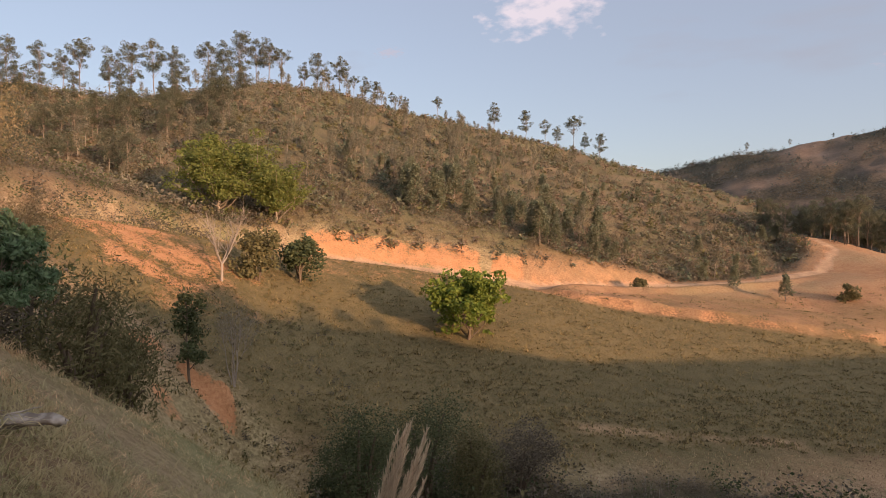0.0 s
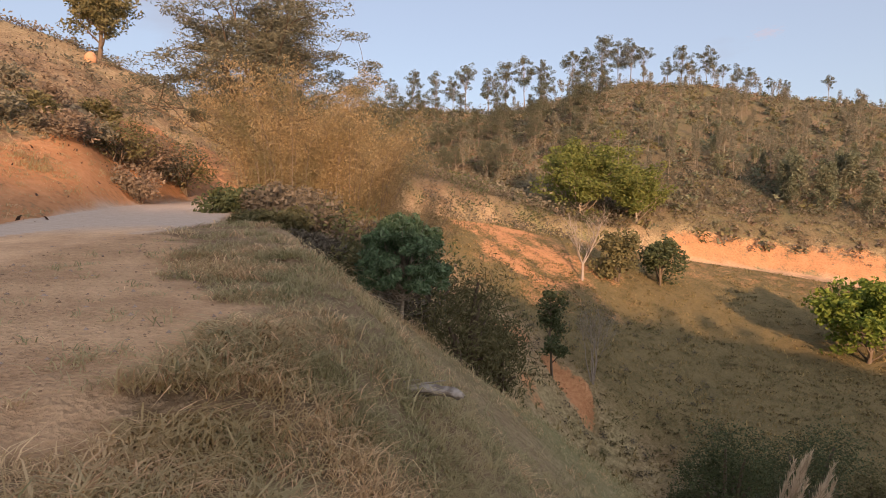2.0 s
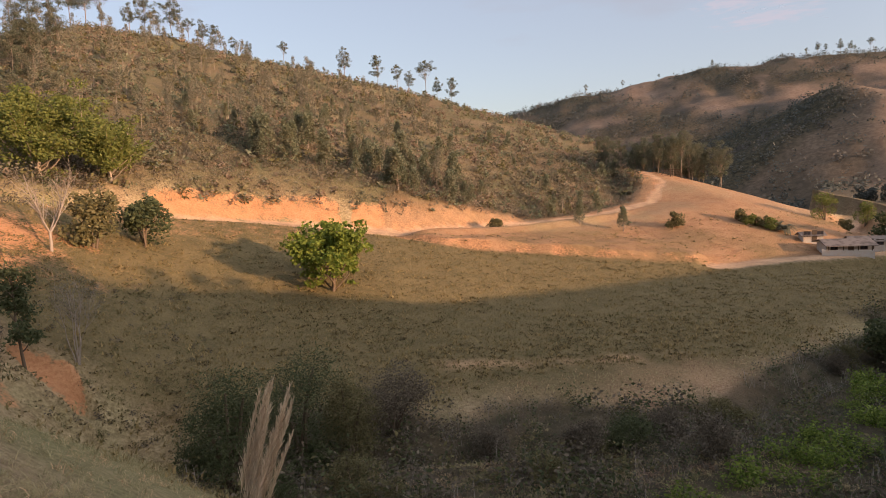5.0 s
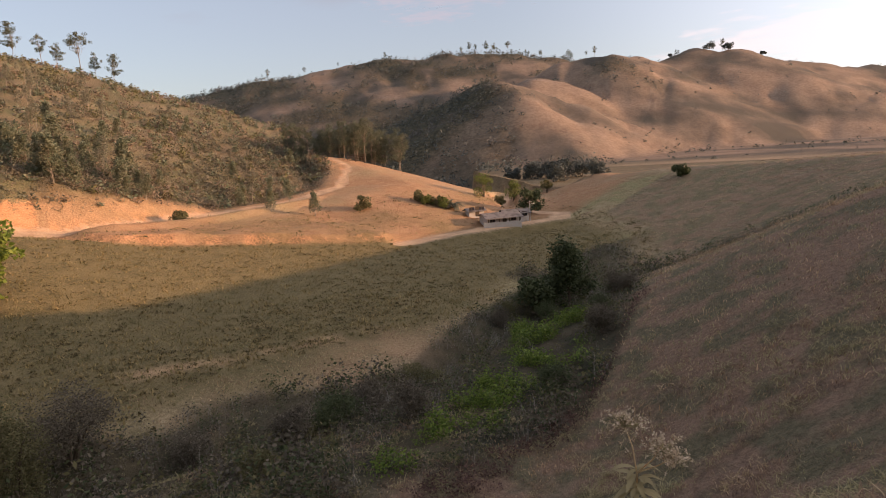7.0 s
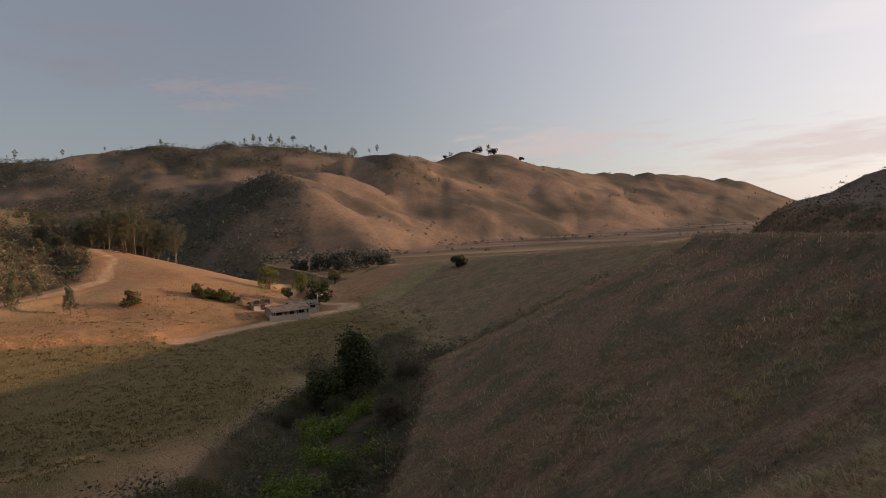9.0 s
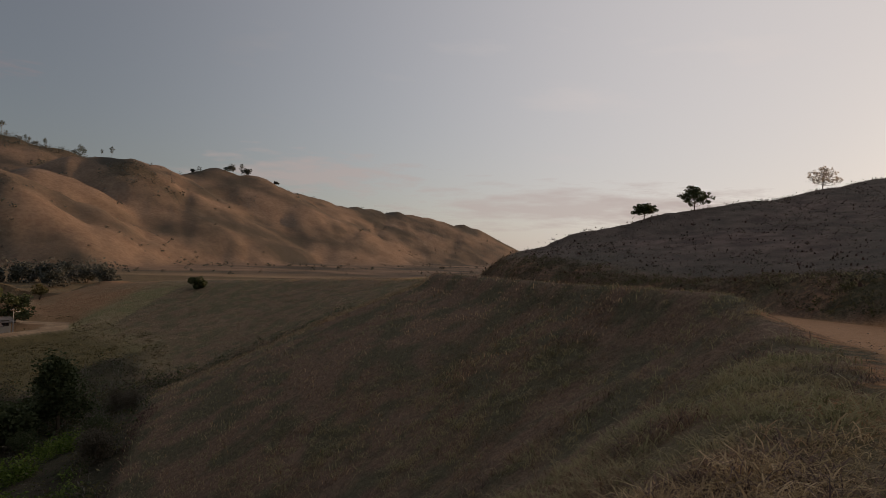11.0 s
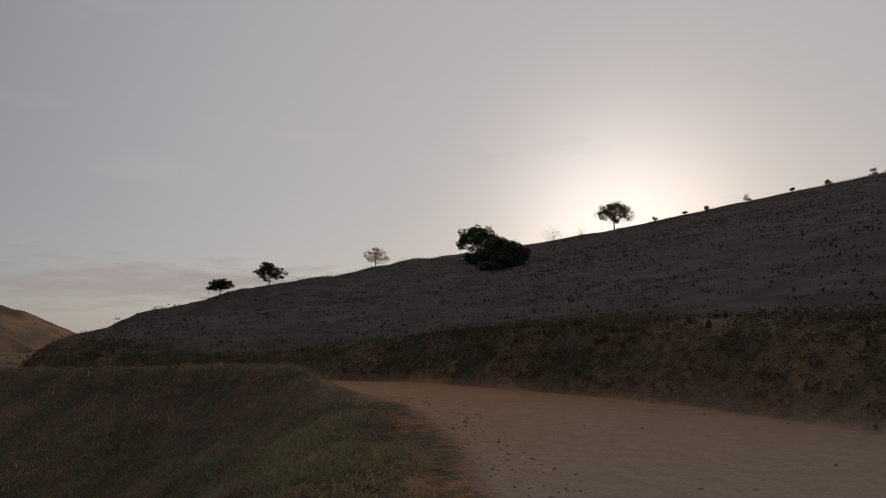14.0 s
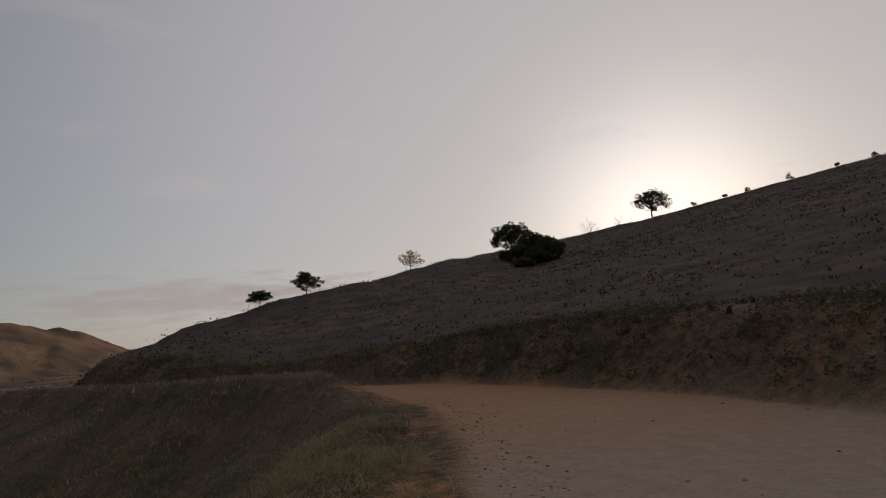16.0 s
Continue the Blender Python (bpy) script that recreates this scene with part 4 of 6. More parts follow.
rnd = random.Random(4)
used = set()
SKYLINE = ((-36.5, 11), (-34.5, 13), (-32.6, 13), (-31, 12), (-29.8, 16), (-27.7, 15), (-26.3, 16), (-24.5, 17), (-23, 15), (-20.3, 16), (-19, 15), (-17.6, 17), (-16.4, 14), (-15.4, 15), (-14.3, 12),
           (-12.4, 9), (-11.3, 12), (-10.4, 8), (-9.2, 13), (-8, 8), (-6.9, 9), (-6, 8), (-4.6, 6), (-3.4, 6), (-.5, 8), (4.6, 11), (7.4, 10), (9.2, 9), (10.2, 8), (11.7, 13), (12.7, 8), (14, 9))
for i, (az, h) in enumerate(SKYLINE):
    put(EUC, i % 5, crest_at(az), h / 15, rnd.uniform(0, 360), used)
for i in range(84):  # the wooded western flank below the skyline
    put(EUC, i % 5, at(rnd.uniform(-46, -17), rnd.uniform(128, 196), .2), rnd.uniform(.42, .72), rnd.uniform(0, 360), used)
for i in range(34):  # round the saddle where the upper road goes over
    a, d = rnd.uniform(26.5, 36.5), rnd.uniform(172, 200)
    w = at(a, d, .2)
    put(EUC, i % 5, w, max(6, min(15, rise(w, d, rnd.uniform(.6, 3.0)))) / 15.5, rnd.uniform(0, 360), used)
for az in (42.8, 43.4, 43.9, 44.6, 45.2, 45.9, 46.4, 47.2, 48, 48.6, 49.3, 51.6, 52.2, 53.2, 54, 36, 32, 28.5, 25.5, 63.2, 64):
    put(EUC, rnd.randrange(5), crest_at(az + rnd.uniform(-.3, .3), 600, 1000), rnd.uniform(.3, 1.0), rnd.uniform(0, 360), used)
used = set()
for i in range(30):
    put(YOUNG, i % 3, at(rnd.uniform(-4, 14), rnd.uniform(120, 140)), rnd.uniform(.7, 1.35), rnd.uniform(0, 360), used)
for i in range(60):
    put(YOUNG, i % 3, at(rnd.uniform(-22, 30), rnd.uniform(120, 185)), rnd.uniform(.4, .8), rnd.uniform(0, 360), used)
used = set()
for i in range(230):
    a = rnd.triangular(-34, 24, -8)
    put(THIN, i % 3, at(a, rnd.uniform(125, 220 - max(a, 0))), rnd.uniform(.5, 1.0), rnd.uniform(0, 360), used)

# ---------- single trees and bushes round the valley ----------
make_tree("tree", 3, BARK_DARK, LEAF_BRIGHT, 7.6, .24, .06, 5.6, 18, 5, 50, 1.1, .55, .3, .55, place=at(2.3, 76), label="low spreading broad-leaved tree, bright green in sunlight on the pasture", ratio=.62)
make_tree("tree", 6, BARK_PALE, LEAF_LIME, 12.5, .34, .05, 8.5, 24, 5, 80, 1.6, .5, .24, .5, place=at(-19.6, 110), label="broad yellow-green tree at the foot of the wooded hill", ratio=.62)
make_tree("tree", 7, BARK_PALE, LEAF_LIME, 9.5, .26, .05, 5.6, 18, 5, 60, 1.4, .5, .24, .5, place=at(-14.8, 109), label="lower green-leaved tree leaning over the earth bank", ratio=.62)
make_bare_tree(9, (.9, 1.5), .17, 4, 11, 7, None, at(-19.4, 73), 9.6, "leafless pale grey tree with spreading branches above the gully")
p, h = fit(-18.5, 51, -5.5)
make_bare_tree(11, (.1, .55), .07, 7, 7, 8, LEAF_THIN, p, h, "thin many-stemmed grey tree, nearly leafless, in the gully", .55)
make_tree("dead_tree", 12, BARK_GREY, None, 2.2, .05, .3, .9, 9, 6, 0, 0, 0, 0, lift=.12, place=at(4.9, 25), label="small whitish leafless tree beside the creek thicket", ratio=.65)
make_bush("bush", 13, LEAF_OLIVE, 6.0, 6.0, 16, 2600, .5, .26, at(-16.5, 78), "dark olive rounded bush on the sunlit bank")
make_bush("bush", 14, LEAF_DARK, 6.0, 6.2, 16, 2800, .5, .26, at(-12.8, 83), "dense dark rounded bush beside the earth bank")
p, h = fit(-22, 50, -4.2)
make_tree("tree", 15, BARK_DARK, LEAF_DARK, h, .12, .25, 1.5, 10, 3, 30, .6, .32, .16, place=p, label="small dark-leaved tree on the gully edge", ratio=.8)
p, h = fit(-36.1, 21.8, 2.3)
lobed_tree("tree", 16, BARK_PALE, LEAF_MANGO, h, .085, dome(16, 2.9, .34 * h, h * .95, 52, .02, .2), 330, .42, .22, .07, fork=.22, flat=.8, droop=.75, place=p, label="small round tree with glossy drooping deep green leaves on the slope")
p, h = fit(-30.2, 29, -.6, .9)
make_bush("bamboo_bush", 17, LEAF_OLIVE, 4.4, h, 26, 7500, .30, .07, p, "tall drooping dark green bush on the gully side", stems=14, droop=.8)
p, h = fit(-27.6, 31, -4.0, .9)
make_bush("bamboo_bush", 18, LEAF_OLIVE, 3.8, h, 22, 5500, .30, .07, p, "drooping olive thicket bush on the gully side", stems=12, droop=.8)
for i, (a, d, w, e) in enumerate(((-50, 31, 3.6, 3.4), (-47.4, 29, 3.8, 3.6), (-44.6, 28.5, 4.4, 3.4), (-42, 28, 4.4, 2.9), (-39.4, 29, 4.4, 2.2), (-37, 31, 4.6, 1.6), (-34, 34, 4.6, .6), (-43.4, 33, 5, 4.4), (-46, 33, 4.6, 4.2))):
    p, h = fit(a, d, e + .1, .95)
    make_bush("bush", 60 + i, LEAF_REED if i % 3 else LEAF_DARK, w, h, 22, 4200, .24, .1, p, "tangled dark undergrowth bush below the bamboo", group="undergrowth below the bamboo", stems=9, droop=.5)
for i, (a, d, w, e, leaf, word) in enumerate(((-7.6, 33, 4.0, -16.2, LEAF_DARK, "large dark green bush in the creek bed"), (-1.4, 37, 4.8, -15.2, LEAF_DARK, "dark green bush with thin outer sprays in the creek bed"),
                                              (3.0, 38, 3.4, -17.5, LEAF_OLIVE, "low olive bush in the creek bed"), (7.1, 40.5, 5.0, -16.8, LEAF_REED, "soft grey-brown bush beside the pasture"))):
    p, h = fit(a, d, e, 1.06)
    make_bush("bush", 190 + i, leaf, w, h, 26, 12000, .15, .065, p, word, group="creek bushes", stems=7)
p, h = fit(51.3, 66, -9.5)
make_tree("tree", 23, BARK_DARK, LEAF_DARK, h, .16, .1, 2.6, 16, 5, 46, .85, .34, .2, .8, place=p, label="dark dense tree standing in the creek thicket", ratio=.8)
make_bush("bush", 24, LEAF_DARK, 4.6, 4.2, 14, 2200, .4, .24, at(48.6, 64), "dark bush beside the creek tree")
make_bush("bush", 25, LEAF_OLIVE, 3.5, 2.9, 12, 1500, .36, .2, at(32.9, 126), "lone small bush on the sunlit grass spur")
make_bush("bush", 26, LEAF_OLIVE, 3.0, 2.4, 10, 1200, .36, .2, at(17.4, 117), "low bush on the edge of the upper road")
make_bush("tree", 27, LEAF_DARK, 6.2, 5.4, 14, 2000, .5, .3, at(48.0, 138), "round dark tree beside the farmhouse", "tree")
for i, (a, d, w) in enumerate(((37.9, 133, 3), (38.7, 132, 3.2), (39.5, 132, 3), (40.2, 131, 2.8))):
    make_bush("hedge_bush", 70 + i, LEAF_LIME if i % 2 else LEAF_OLIVE, w, 2.3, 9, 900, .4, .2, at(a, d), "leafy hedge bush behind the farmhouse", "bush", "hedge behind the farm")
for i, (a, d, h) in enumerate(((43.9, 150, 5.5), (46.6, 162, 5), (45.3, 158, 3.5), (49.6, 172, 4))):
    make_bush("tree", 75 + i, LEAF_LIME if i < 2 else LEAF_OLIVE, h * .8, h, 10, 1600, .36, .18, at(a, d), "small yellowing tree on the far bank", "tree", "trees behind the farm")
for i, (a, d, w) in enumerate(((48.2, 236, 9), (49.6, 240, 8), (51, 232, 9), (52.6, 236, 8), (54, 228, 8), (50.4, 215, 7), (46.5, 240, 6))):
    make_bush("bush", 80 + i, LEAF_HAZED, w, w * .75, 14, 1500, .8, .45, at(a, d), "dark clump of trees at the foot of the far spur", "tree", "trees at the spur foot")
for i, (a, w) in enumerate(((63.0, 15), (64.4, 12), (60.0, 5), (66.9, 7))):
    make_bush("bush", 92 + i, LEAF_HAZED, w, w * .55, 14, 900, 1.3, .8, crest_at(a, 600, 1000), "dark rounded clump of trees on the far skyline", "tree", "clumps on the far skyline")
make_bush("bush", 90, LEAF_DARK, 4, 2.6, 10, 900, .5, .3, at(61, 143), "single dark bush on the spur's skyline")

# ---------- west: big tree, bamboo, hilltop tree ----------
make_tree("tree", 31, BARK_DARK, LEAF_ACACIA, 14, .34, .16, 8.8, 28, 7, 190, 1.25, .26, .07, .3, .04, .1, .72, place=at(-48.3, 48), label="large feathery grey-green tree rising behind the bamboo")
make_tree("tree", 32, BARK_DARK, LEAF_OLIVE, 6.8, .24, .25, 3.8, 16, 5, 40, 1.0, .36, .18, .5, place=at(-60.4, 69), label="round-crowned tree on the skyline of the dry hill", ratio=.75)


def make_bamboo(seed, place, wide, high, culms, label):
    rng = np.random.default_rng(seed)
    ob = thing("bamboo_clump", place, label, "bamboo")
    tips = []
    for i in range(culms):
        a, r = rng.uniform(0, 6.28), wide * .32 * math.sqrt(rng.uniform())
        base = np.array([math.cos(a) * r, math.sin(a) * r, -.3])
        q = np.linspace(0, 1, 8)[:, None]
        h = high * rng.uniform(.55, 1.0)
        reach = rng.uniform(.1, .34) * wide
        pts = base + np.array([math.cos(a), math.sin(a), 0]) * q ** 2.2 * reach + np.array([0, 0, 1]) * h * (q - .12 * q ** 3)
        v, f = tube(pts, np.linspace(.03, .008, 8), 4)
        hang("culm", mesh_of("culm", v, [f], BARK_EUC, True), ob)
        tips.extend(pts[1:])
    lv, lf = leaves(rng, clumps(rng, np.array(tips), 150, 1.1, .9, False), .17, .04, .75)
    hang("foliage", mesh_of("foliage", lv, [lf], LEAF_GOLD), ob)
    return ob


make_bamboo(33, at(-45.5, 40), 10.5, 9.8, 90, "golden dry bamboo clump lit by the low sun")
make_bamboo(34, at(-40.5, 41), 10, 9.4, 80, "golden bamboo clump on the road's outer bank")
make_bamboo(35, at(-36, 46), 8, 7.2, 56, "low yellow bamboo clump on the sunlit bank")
for i, (a, d, w, e) in enumerate(((-67.5, 39.5, 4.2, 9.3), (-65.2, 41.5, 3.4, 8.8), (-63.2, 40, 4.6, 9.0), (-61.3, 42.5, 4.4, 8.6), (-59.4, 44, 5.0, 9.4), (-57.4, 46, 4.6, 8.6), (-56, 49, 5.0, 8.2), (-54.4, 51, 5.4, 8.6), (-64.3, 45, 3.2, 10.2), (-66.3, 47, 2.6, 10.8), (-60.4, 50, 2.8, 10.4), (-57.9, 39.5, 3.0, 5.6))):
    p, h = fit(a, d, e, .86)
    make_bush("bush", 100 + i, (LEAF_THIN, LEAF_OLIVE, LEAF_SCRUB)[i % 3], w, max(h, 1.4), 18, 1900, .26, .1, p, "dry olive scrubby bush above the orange road cutting", group="bushes above the cutting", stems=9)


def hill_scrub(x, y):
    g = ground(x, y)
    a, d = np.degrees(np.arctan2(x, y)), np.hypot(x, y)
    return (g[2] < 0) * ramp(4.5, 7, g[4]) * ramp(-80, -76, a) * ramp(-50, -54, a) * (d < 90) * np.clip(.4 + .6 * waves(x, y, 8, 35), .05, 1)


RNG = np.random.default_rng(76)
pts = scatter(RNG, 4200, hill_scrub, (-85, 2, -25, 55))
v, f = bush_soup(RNG, pts, RNG.uniform(.4, 1.5, len(pts)), 24, .24, .9)
stuff("hill_scrub", v, f, LEAF_SCRUB, "low dry scrub on the sunlit hill above the road", "scrub")


def make_mound(place, wide):
    rng = np.random.default_rng(3)
    ob = thing("termite_mound", place, "rounded orange earth mound beside the hilltop tree", "mound")
    bm = bmesh.new()
    bmesh.ops.create_icosphere(bm, subdivisions=3, radius=wide / 2)
    for vt in bm.verts:
        vt.co *= 1 + .12 * math.sin(vt.co.x * 5 + 1) * math.cos(vt.co.y * 4) + rng.normal() * .02
        vt.co.z *= 1.1
    part("body", bm, EARTH, ob)


make_mound(at(-61.0, 66, -.3), 1.05)
for i, (a, d, w, e) in enumerate(((-47.5, 23.5, 3.2, .2), (-45, 23, 3.4, -.6), (-42.4, 23.5, 3.6, -1.2))):
    p, h = fit(a, d, e + .3, 1.0)
    make_bush("bush", 160 + i, LEAF_REED if i % 2 else LEAF_OLIVE, w, h, 20, 4200, .2, .08, p, "dark shaded undergrowth bush at the gully edge", group="undergrowth below the bamboo", stems=9, droop=.5)

# ---------- south hill skyline ----------
SKY_TREES = ((41, 99.75, 76, 4.95, 2.5, .42, LEAF_DARK, BARK_DARK, 22, 120, "small flat-crowned dark tree on the pasture skyline"), (42, 103.75, 78, 6.45, 2.9, .34, LEAF_DARK, BARK_DARK, 26, 120, "small round dark tree on the pasture skyline"),
             (43, 112.95, 93, 7.85, 3.3, .3, LEAF_BACKLIT, BARK_GREY, 26, 26, "nearly leafless tree on the skyline, leaves paled for backlight"), (44, 122.3, 104, 9.65, 6.6, .42, LEAF_DARK, BARK_DARK, 40, 150, "broad open-crowned dark tree on the hillside"),
             (49, 134.35, 178, 11.15, 8.8, .42, LEAF_DARK, BARK_DARK, 44, 130, "umbrella-shaped tree alone on the skyline before the sunset"))
for seed, a, d, e, wide, low, leaf, bark, count, each, word in SKY_TREES:
    p, h = fit(a, d, e)
    lobed_tree("tree", seed, bark, leaf, h, .03 * h, dome(seed, wide, low * h, h * .95, count, .14, .2), int(each * 1.5), .14 * wide + .1, .07 * wide ** .6 + .06, .045 * wide ** .6 + .03, fork=.3, flat=.75, place=p, label=word)
for i, (a, d, e, w) in enumerate(((123.8, 100, 8.9, 5.0), (125.2, 98, 8.4, 4.6), (122.8, 94, 7.6, 4.4), (124.5, 90, 7.3, 4.8))):
    p, h = fit(a, d, e, .86)
    make_bush("bush", 145 + i, LEAF_DARK, w, h, 22, 3800, .42, .24, p, "dense dark bush on the shaded hillside", group="hillside bushes")
for i, (a, d, e, w) in enumerate(((126.2, 97, 7.6, 3.6), (121.8, 98, 7.2, 3.2), (123.4, 88, 6.4, 4.2), (125.4, 90, 6.4, 4.2))):
    p, h = fit(a, d, e, .9)
    make_bush("bush", 220 + i, LEAF_DARK if i % 2 else LEAF_REED, w, h, 20, 3000, .36, .18, p, "dense dark bush on the shaded hillside", group="hillside bushes")
for i, (a, d, e) in enumerate(((130.2, 92, 6.3), (131.4, 93, 6.0))):
    p, h = fit(a, d, e)
    make_tree("dead_tree", 230 + i, BARK_GREY, None, h, .06, .15, 1.3, 9, 5, 0, 0, 0, 0, lift=.3, place=p, label="thin leafless tree on the shaded hillside", ratio=.8)
p, h = fit(128.9, 166, 9.4)
make_tree("dead_tree", 47, BARK_DARK, LEAF_SCRUB, h, .1, .1, 3.6, 7, 6, 3, .5, .3, .1, lift=.0, place=p, label="low bent leafless thorn tree on the skyline", ratio=.45)
make_tree("dead_tree", 48, BARK_DARK, None, 3.0, .1, .1, 2.6, 7, 6, 0, 0, 0, 0, lift=.05, place=at(131.6, 172), label="low leafless shrub on the skyline", ratio=.4)
for i, (a, w) in enumerate(((137.8, 1.6), (140.3, 1.3), (142.0, 1.5), (145.2, 2.0), (148.5, 1.2), (151.0, 1.4), (154, 1.5))):
    make_bush("bush", 120 + i, LEAF_REED, w * 1.3, w, 7, 320, .35, .14, crest_at(a, 70, 200), "small dry bush on the skyline", group="skyline bushes", stems=3)

# ---------- masses of scrub, creepers and grass ----------
RNG = np.random.default_rng(77)


def slope_north(x, y):
    g = ground(x, y)
    return (g[2] < 0) * ramp(2, 3.5, g[4]) * (y > 95) * (np.hypot(x, y) < 262)


pts = scatter(RNG, 17000, slope_north, (-170, 95, 110, 245))
pts = pts[waves(pts[:, 0], pts[:, 1], 9, 64) > -.75 + .5 * RNG.uniform(size=len(pts))]
few = len(pts) // 10
v, f = bush_soup(RNG, pts[:few], RNG.uniform(.8, 2.6, few), 26, .34, 1.0)
stuff("dark_scrub", v, f, LEAF_OLIVE, "olive-green bushes scattered over the hillside", "scrub")
pts = pts[few:]
half = len(pts) // 2
v, f = bush_soup(RNG, pts[:half], RNG.uniform(.5, 2.0, half), 18, .42, 1.0)
stuff("dry_scrub", v, f, LEAF_SCRUB, "brown dry scrub covering the hillside", "scrub")
v, f = bush_soup(RNG, pts[half:], RNG.uniform(.5, 2.1, len(pts) - half), 18, .42, 1.0)
stuff("green_scrub", v, f, LEAF_YOUNG, "dull green scrub among the dry bushes", "scrub")


def bank_top(x, y):
    g = ground(x, y)
    a = np.degrees(np.arctan2(x, y))
    return (g[2] < 0) * ramp(1.4, 2.6, g[4]) * ramp(34, 20, g[4]) * (y > 98) * ramp(-16, -12, a) * (a < 33)


pts = scatter(RNG, 19000, bank_top, (-40, 98, 100, 175))
half = len(pts) // 2
for q, mat, word in ((pts[:half], LEAF_THIN, "grey-olive shrubs above the earth bank"), (pts[half:], LEAF_SCRUB, "brown dry shrubs above the earth bank")):
    v, f = bush_soup(RNG, q, RNG.uniform(.5, 1.5, len(q)) * ramp(1, 6, ground(q[:, 0], q[:, 1])[4]).clip(.45, 1), 20, .26, 1.0)
    stuff("bank_shrubs", v, f, mat, word, "shrubs")


def flank(x, y):
    g = ground(x, y)
    a = np.degrees(np.arctan2(x, y))
    return (g[2] < 0) * ramp(2, 5, g[4]) * (y > 90) * ramp(-12, -22, a) * (np.hypot(x, y) < 240)


pts = scatter(RNG, 5200, flank, (-175, 90, -10, 225))
v, f = bush_soup(RNG, pts, RNG.uniform(1.2, 3.4, len(pts)), 30, .2, 1.15)
stuff("understorey", v, f, LEAF_THIN, "shaded olive undergrowth beneath the hill's eucalyptus", "undergrowth")


def gully_brush(x, y):
    a, d = np.degrees(np.arctan2(x, y)), np.hypot(x, y)
    return ramp(-38, -34, a) * ramp(-13, -16, a) * ramp(83, 86, d) * ramp(122, 110, d) * (ground(x, y)[2] < 0)


pts = scatter(RNG, 3600, gully_brush, (-75, 60, -15, 122))
half = 2 * len(pts) // 3
for q, mat, word in ((pts[:half], LEAF_REED, "tangled brown brush above the gully"), (pts[half:], LEAF_DARK, "dark green undergrowth above the gully")):
    v, f = bush_soup(RNG, q, RNG.uniform(.7, 2.5, len(q)), 34, .17, 1.1)
    stuff("gully_brush", v, f, mat, word, "brush")


def gully_herbs(x, y):
    a, d = np.degrees(np.arctan2(x, y)), np.hypot(x, y)
    return ramp(-33, -29, a) * ramp(-6, -11, a) * ramp(42, 46, d) * ramp(80, 66, d) * ramp(.6, .2, scar(x, y)) * np.clip(.35 + .7 * waves(x, y, 4, 84), .08, 1)


pts = scatter(RNG, 4200, gully_herbs, (-45, 36, -4, 80))
half = len(pts) // 2
for q, mat, word in ((pts[:half], LEAF_REED, "low brown herbs and shrubs on the gully's side"), (pts[half:], LEAF_OLIVE, "low olive herbs and shrubs on the gully's side")):
    v, f = bush_soup(RNG, q, RNG.uniform(.2, .75, len(q)), 26, .24, .8)
    stuff("gully_herbs", v, f, mat, word, "herbs")


def far_wood(x, y):
    return wooded(x, y) * np.clip(.75 + .5 * waves(x, y, 18, 18), .2, 1)


pts = scatter(RNG, 30000, far_wood, (90, 100, 900, 900))
v, f = bush_soup(RNG, pts, RNG.uniform(2.5, 6.5, len(pts)), 16, .3, 1.1)
stuff("far_woodland", v, f, LEAF_HAZED, "dark woodland on the far hills", "woodland")


def lone(x, y):
    a, d = np.degrees(np.arctan2(x, y)), np.hypot(x, y)
    return ramp(46, 52, a) * ramp(92, 86, a) * ramp(300, 360, d) * (.05 + .6 * np.exp(-(waves(x, y, 95, 71, 2) / .12) ** 2))


pts = scatter(RNG, 6500, lone, (240, 30, 1150, 560))
v, f = bush_soup(RNG, pts, RNG.uniform(.8, 3.2, len(pts)), 12, .42, .8)
stuff("far_bushes", v, f, LEAF_HAZED, "scattered dark bushes on the far dry hills", "bushes")


def vines(x, y):
    a, d = np.degrees(np.arctan2(x, y)), np.hypot(x, y)
    near = np.interp(a, (30, 33, 38, 43, 48.4, 50, 52.3, 53.5), (30, 31, 32, 35, 38.5, 42, 45, 52))
    far = np.interp(a, (30, 33, 37.3, 41.9, 45, 46, 52), (32, 34, 35.5, 41.5, 53, 60, 61))
    return ramp(-1.2, .8, d - near + .9 * waves(x, y, 5, 23)) * ramp(1.5, -1.5, d - far + 1.6 * waves(x, y, 5, 24)) * ramp(30, 33, a) * ramp(54, 52, a)


def creek_dark(x, y):
    return thicket(x, y) * (1 - .9 * vines(x, y)) * np.clip(.75 + .6 * waves(x, y, 5, 25), .15, 1)


pts = scatter(RNG, 17000, creek_dark, (-12, 20, 84, 100))
tall = RNG.uniform(.5, 1.3, len(pts)) * (1 + .5 * np.clip(waves(pts[:, 0], pts[:, 1], 6, 26), -.6, 1))
pick = RNG.uniform(size=len(pts)) + .35 * waves(pts[:, 0], pts[:, 1], 8, 27)
for keep, mat, word, name in ((pick < .42, LEAF_REED, "tangled grey-brown scrub along the creek", "creek_scrub"), ((pick >= .42) & (pick < .8), LEAF_DARK, "dark green scrub along the creek", "creek_bushes"), (pick >= .8, LEAF_OLIVE, "olive leafy scrub along the creek", "creek_bushes")):
    v, f = bush_soup(RNG, pts[keep], 1.35 * tall[keep], 34, .15, 1.1)
    stuff(name, v, f, mat, word, "scrub")
twigs = pts[RNG.uniform(size=len(pts)) < .3]
v, f = tufts(RNG, twigs, RNG.uniform(.8, 1.6, len(twigs)), 9, .2, .9, .007, 1.3)
stuff("bare_twigs", v, f, TWIG_GREY, "bare grey twigs sticking out of the creek scrub", "twigs")


